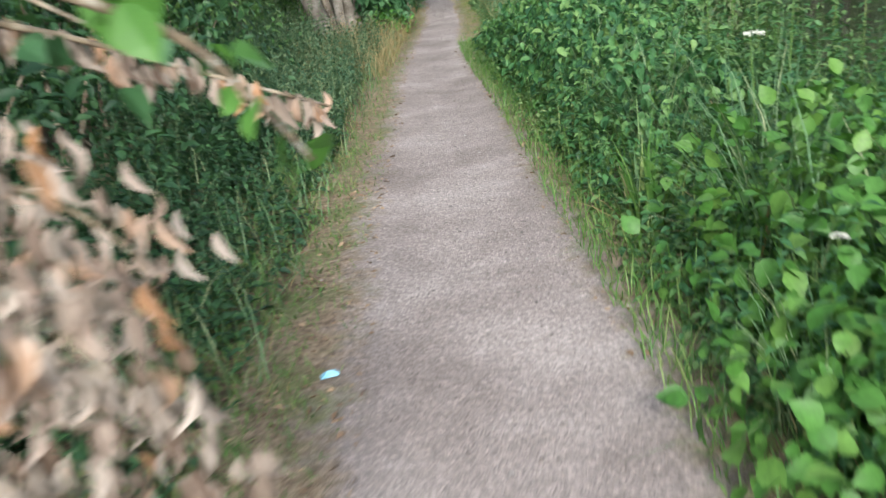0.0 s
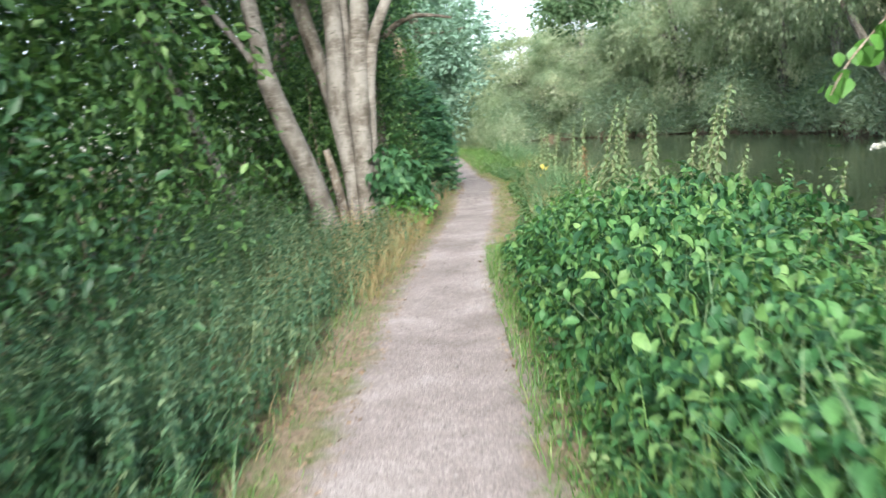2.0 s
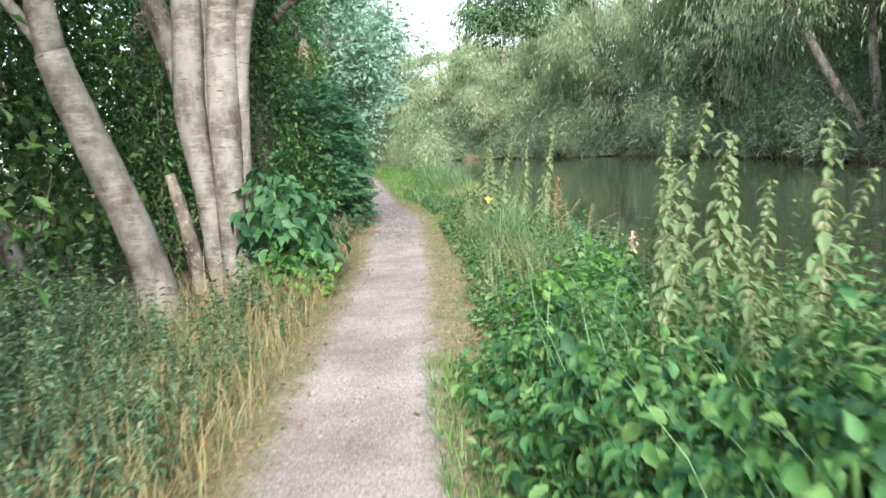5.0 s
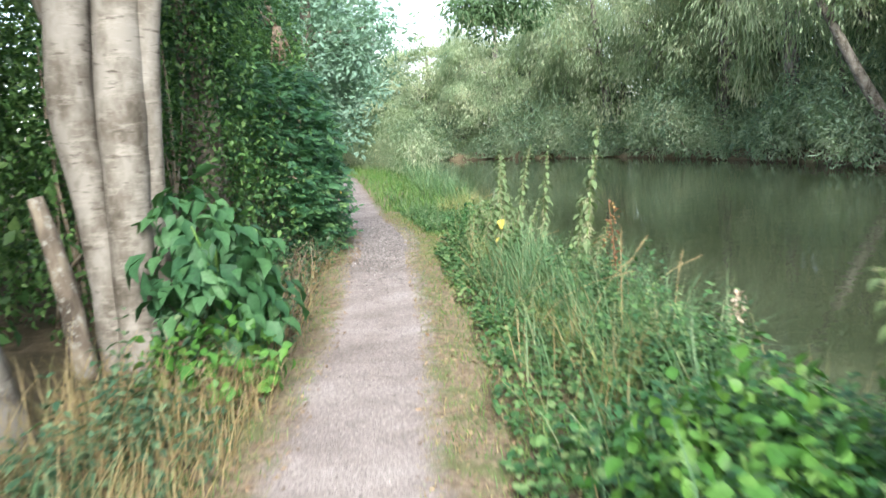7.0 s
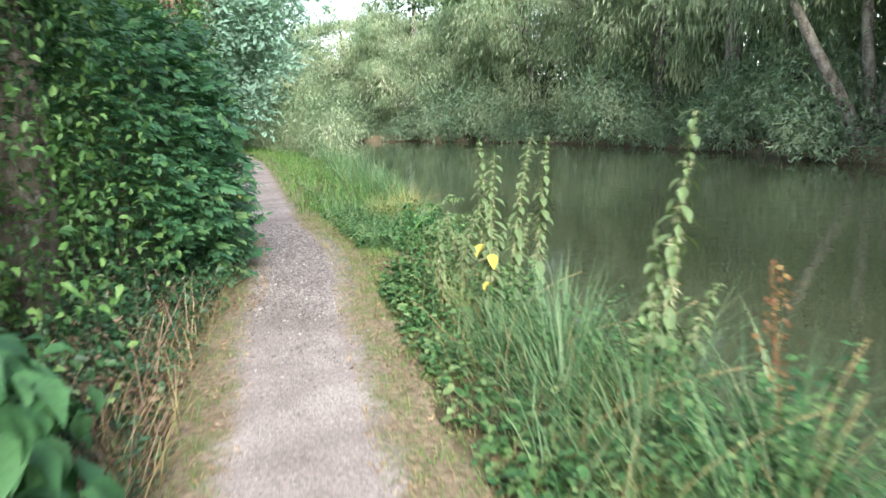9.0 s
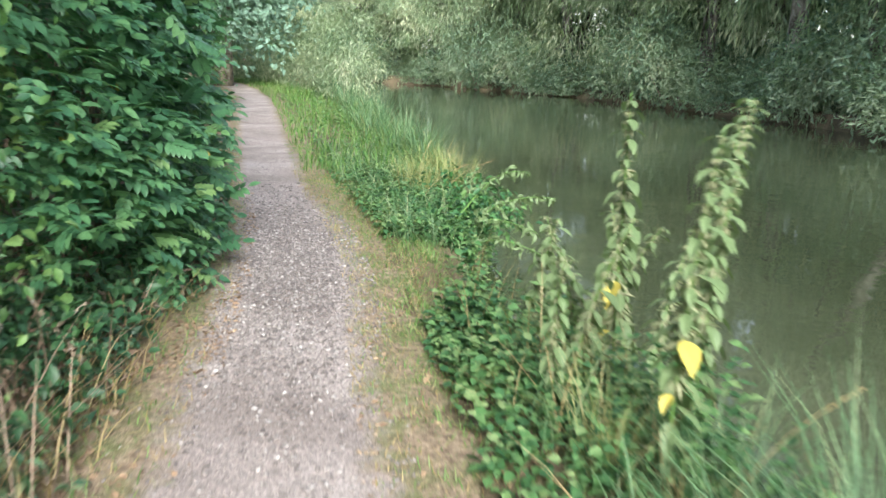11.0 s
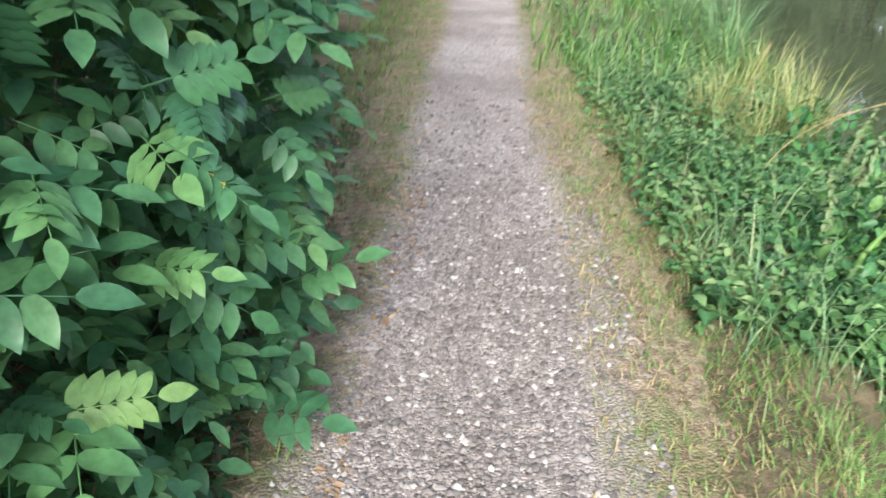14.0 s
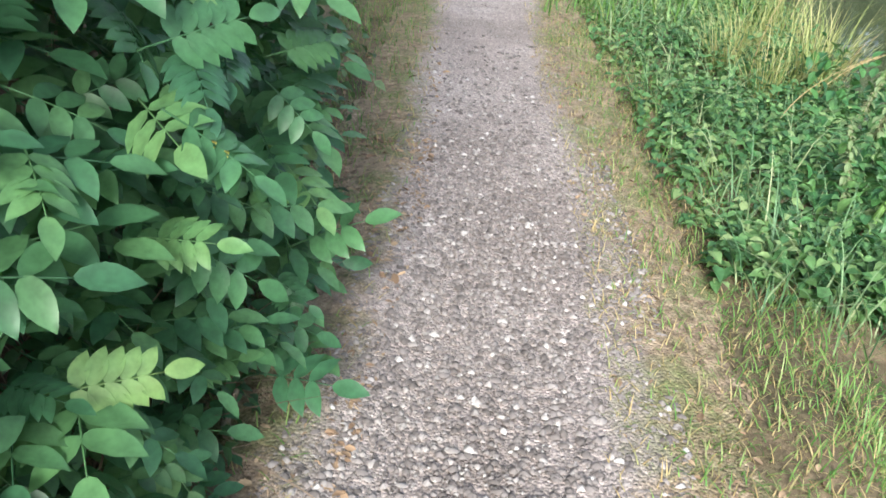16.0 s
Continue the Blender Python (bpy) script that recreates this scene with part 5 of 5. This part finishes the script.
# mounds of large drooping leaves on the canal side
HEART = leaf_shape(.56, .1, -.32)
for i, (x, y, rx, ry, h, n) in enumerate(((1.75, 7.3, .55, .7, .62, 650), (1.7, 8.5, .66, .75, .72, 800), (1.68, 9.7, .72, .8, .8, 950), (1.62, 10.9, .74, .8, .84, 1000), (2.25, 10.2, .6, .9, .9, 700), (2.2, 11.7, .6, .7, .88, 700), (1.45, 12.1, .6, .7, .62, 650), (1.3, 13.2, .5, .6, .4, 420))):
    bush("nettle_mound", "bright green mound of large drooping nettle leaves", (x - .1, y, -.03), [(0, 0, h * .42, rx, ry, h * .52), (-.12, .2, h * .62, rx * .62, ry * .6, h * .38), (.15, -.25, h * .5, rx * .7, ry * .55, h * .42)], int(n * 2.1), .08, MOUND, HEART, 4, GRASS, .8, "nettles", .72)["group"] = "nettle mounds along the canal"

# dry grass stalks with feathery heads leaning over the bank
for i, (x, y, h, az, lean) in enumerate(((1.75, 17.9, 1.0, .3, .3), (1.9, 18.0, .9, .0, .5), (1.5, 17.5, .85, .6, .45), (1.25, 17.9, .7, .2, .7), (1.65, 17.2, 1.05, 1.2, .12), (1.85, 16.9, .95, .9, .2), (1.2, 18.6, .65, .1, .8), (1.6, 19.2, .8, .3, .5), (1.3, 19.6, .7, -.2, .7), (1.75, 19.8, .85, .2, .5), (1.35, 20.4, .7, .4, .6), (1.15, 26.0, .6, .5, .5), (1.4, 26.5, .7, .1, .5), (1.2, 26.9, .75, 1.0, .3))):
    stalk = thing("grass_stalk", "arching straw-coloured grass stalk with a seed head", "grass", (x, y, float(ground_z(x, y))), "seeding grass on the bank")
    f = np.linspace(0, 1, 6)
    line = np.stack([np.cos(az) * lean * f ** 2, np.sin(az) * lean * f ** 2, .82 * h * f - .35 * lean * h * f ** 3], 1)
    line[0, 2] = -.06
    part("stem", Soup().add(*tube(line, [.003, .0028, .0025, .002, .0017, .0013], 5)).mesh("stem", STRAW, smooth=True), stalk)
    top = line[-2] + (line[-1] - line[-2]) * rng.uniform(.2, 1.1, (70, 1)) + rng.normal(size=(70, 3)) * .0035
    part("seed_head", Soup().add(*place(small_leaf(.25), top, (line[-1] - line[-2])[None] * 3 + rng.normal(size=(70, 3)) * .12, rand_dirs(70), .015)).mesh("seed_head", STRAW), stalk)

# white flower heads among the nettles
flower = thing("white_flower", "white umbel flower head above the nettles", "flower", (0, 0, 0), "white umbels in the nettle bed")
part("stem", Soup().add(*tube([(0, 0, -.1), (.02, 0, .5), (.0, .02, .95)], [.005, .004, .003], 6)).mesh("stem", GRASS, smooth=True), flower)
a = rng.uniform(0, 6.3, 160)
r = .045 * np.sqrt(rng.random(160))
P = np.stack([r * np.cos(a), r * np.sin(a), .96 - 4 * r * r], 1)
part("umbel", Soup().add(*place(small_leaf(.9), P + rng.normal(size=P.shape) * .006, np.stack([np.cos(a), np.sin(a), a * 0 + .1], 1), np.array([[0, 0, 1.0]]) + rng.normal(size=P.shape) * .5, .011)).mesh("umbel", WHITE), flower)
for i, (x, y, sc) in enumerate(((1.35, 4.75, .45), (1.65, 6.3, .8), (1.9, 7.8, .95), (2.2, 8.3, 1.1), (2.4, 9.5, 1.1), (2.1, 7.1, .9), (-1.15, 27.5, .9), (-1.3, 28.4, 1))):
    ob = flower if i == 0 else copy_thing(flower, pose(0, 0, 0))
    ob.matrix_basis = pose(x, y, 0, 0, 0, 50 * i) @ Matrix.Diagonal((sc, sc, sc, 1))

# blue scrap of litter
scrap = np.array([[(-.03, -.012, 0), (.03, -.015, .002), (.034, .014, 0), (-.028, .016, .003), (-.005, .0, .02), (.018, .002, .016)]])
tagged(new("plastic_scrap", Soup().add(scrap, [(0, 1, 5, 4), (1, 2, 5), (2, 3, 4, 5), (3, 0, 4), (3, 2, 1, 0)]).mesh("plastic_scrap", BLUE)), "crumpled light blue plastic scrap on the gravel", "litter").matrix_basis = pose(-.115, 5.09, .012, 0, 0, 15)
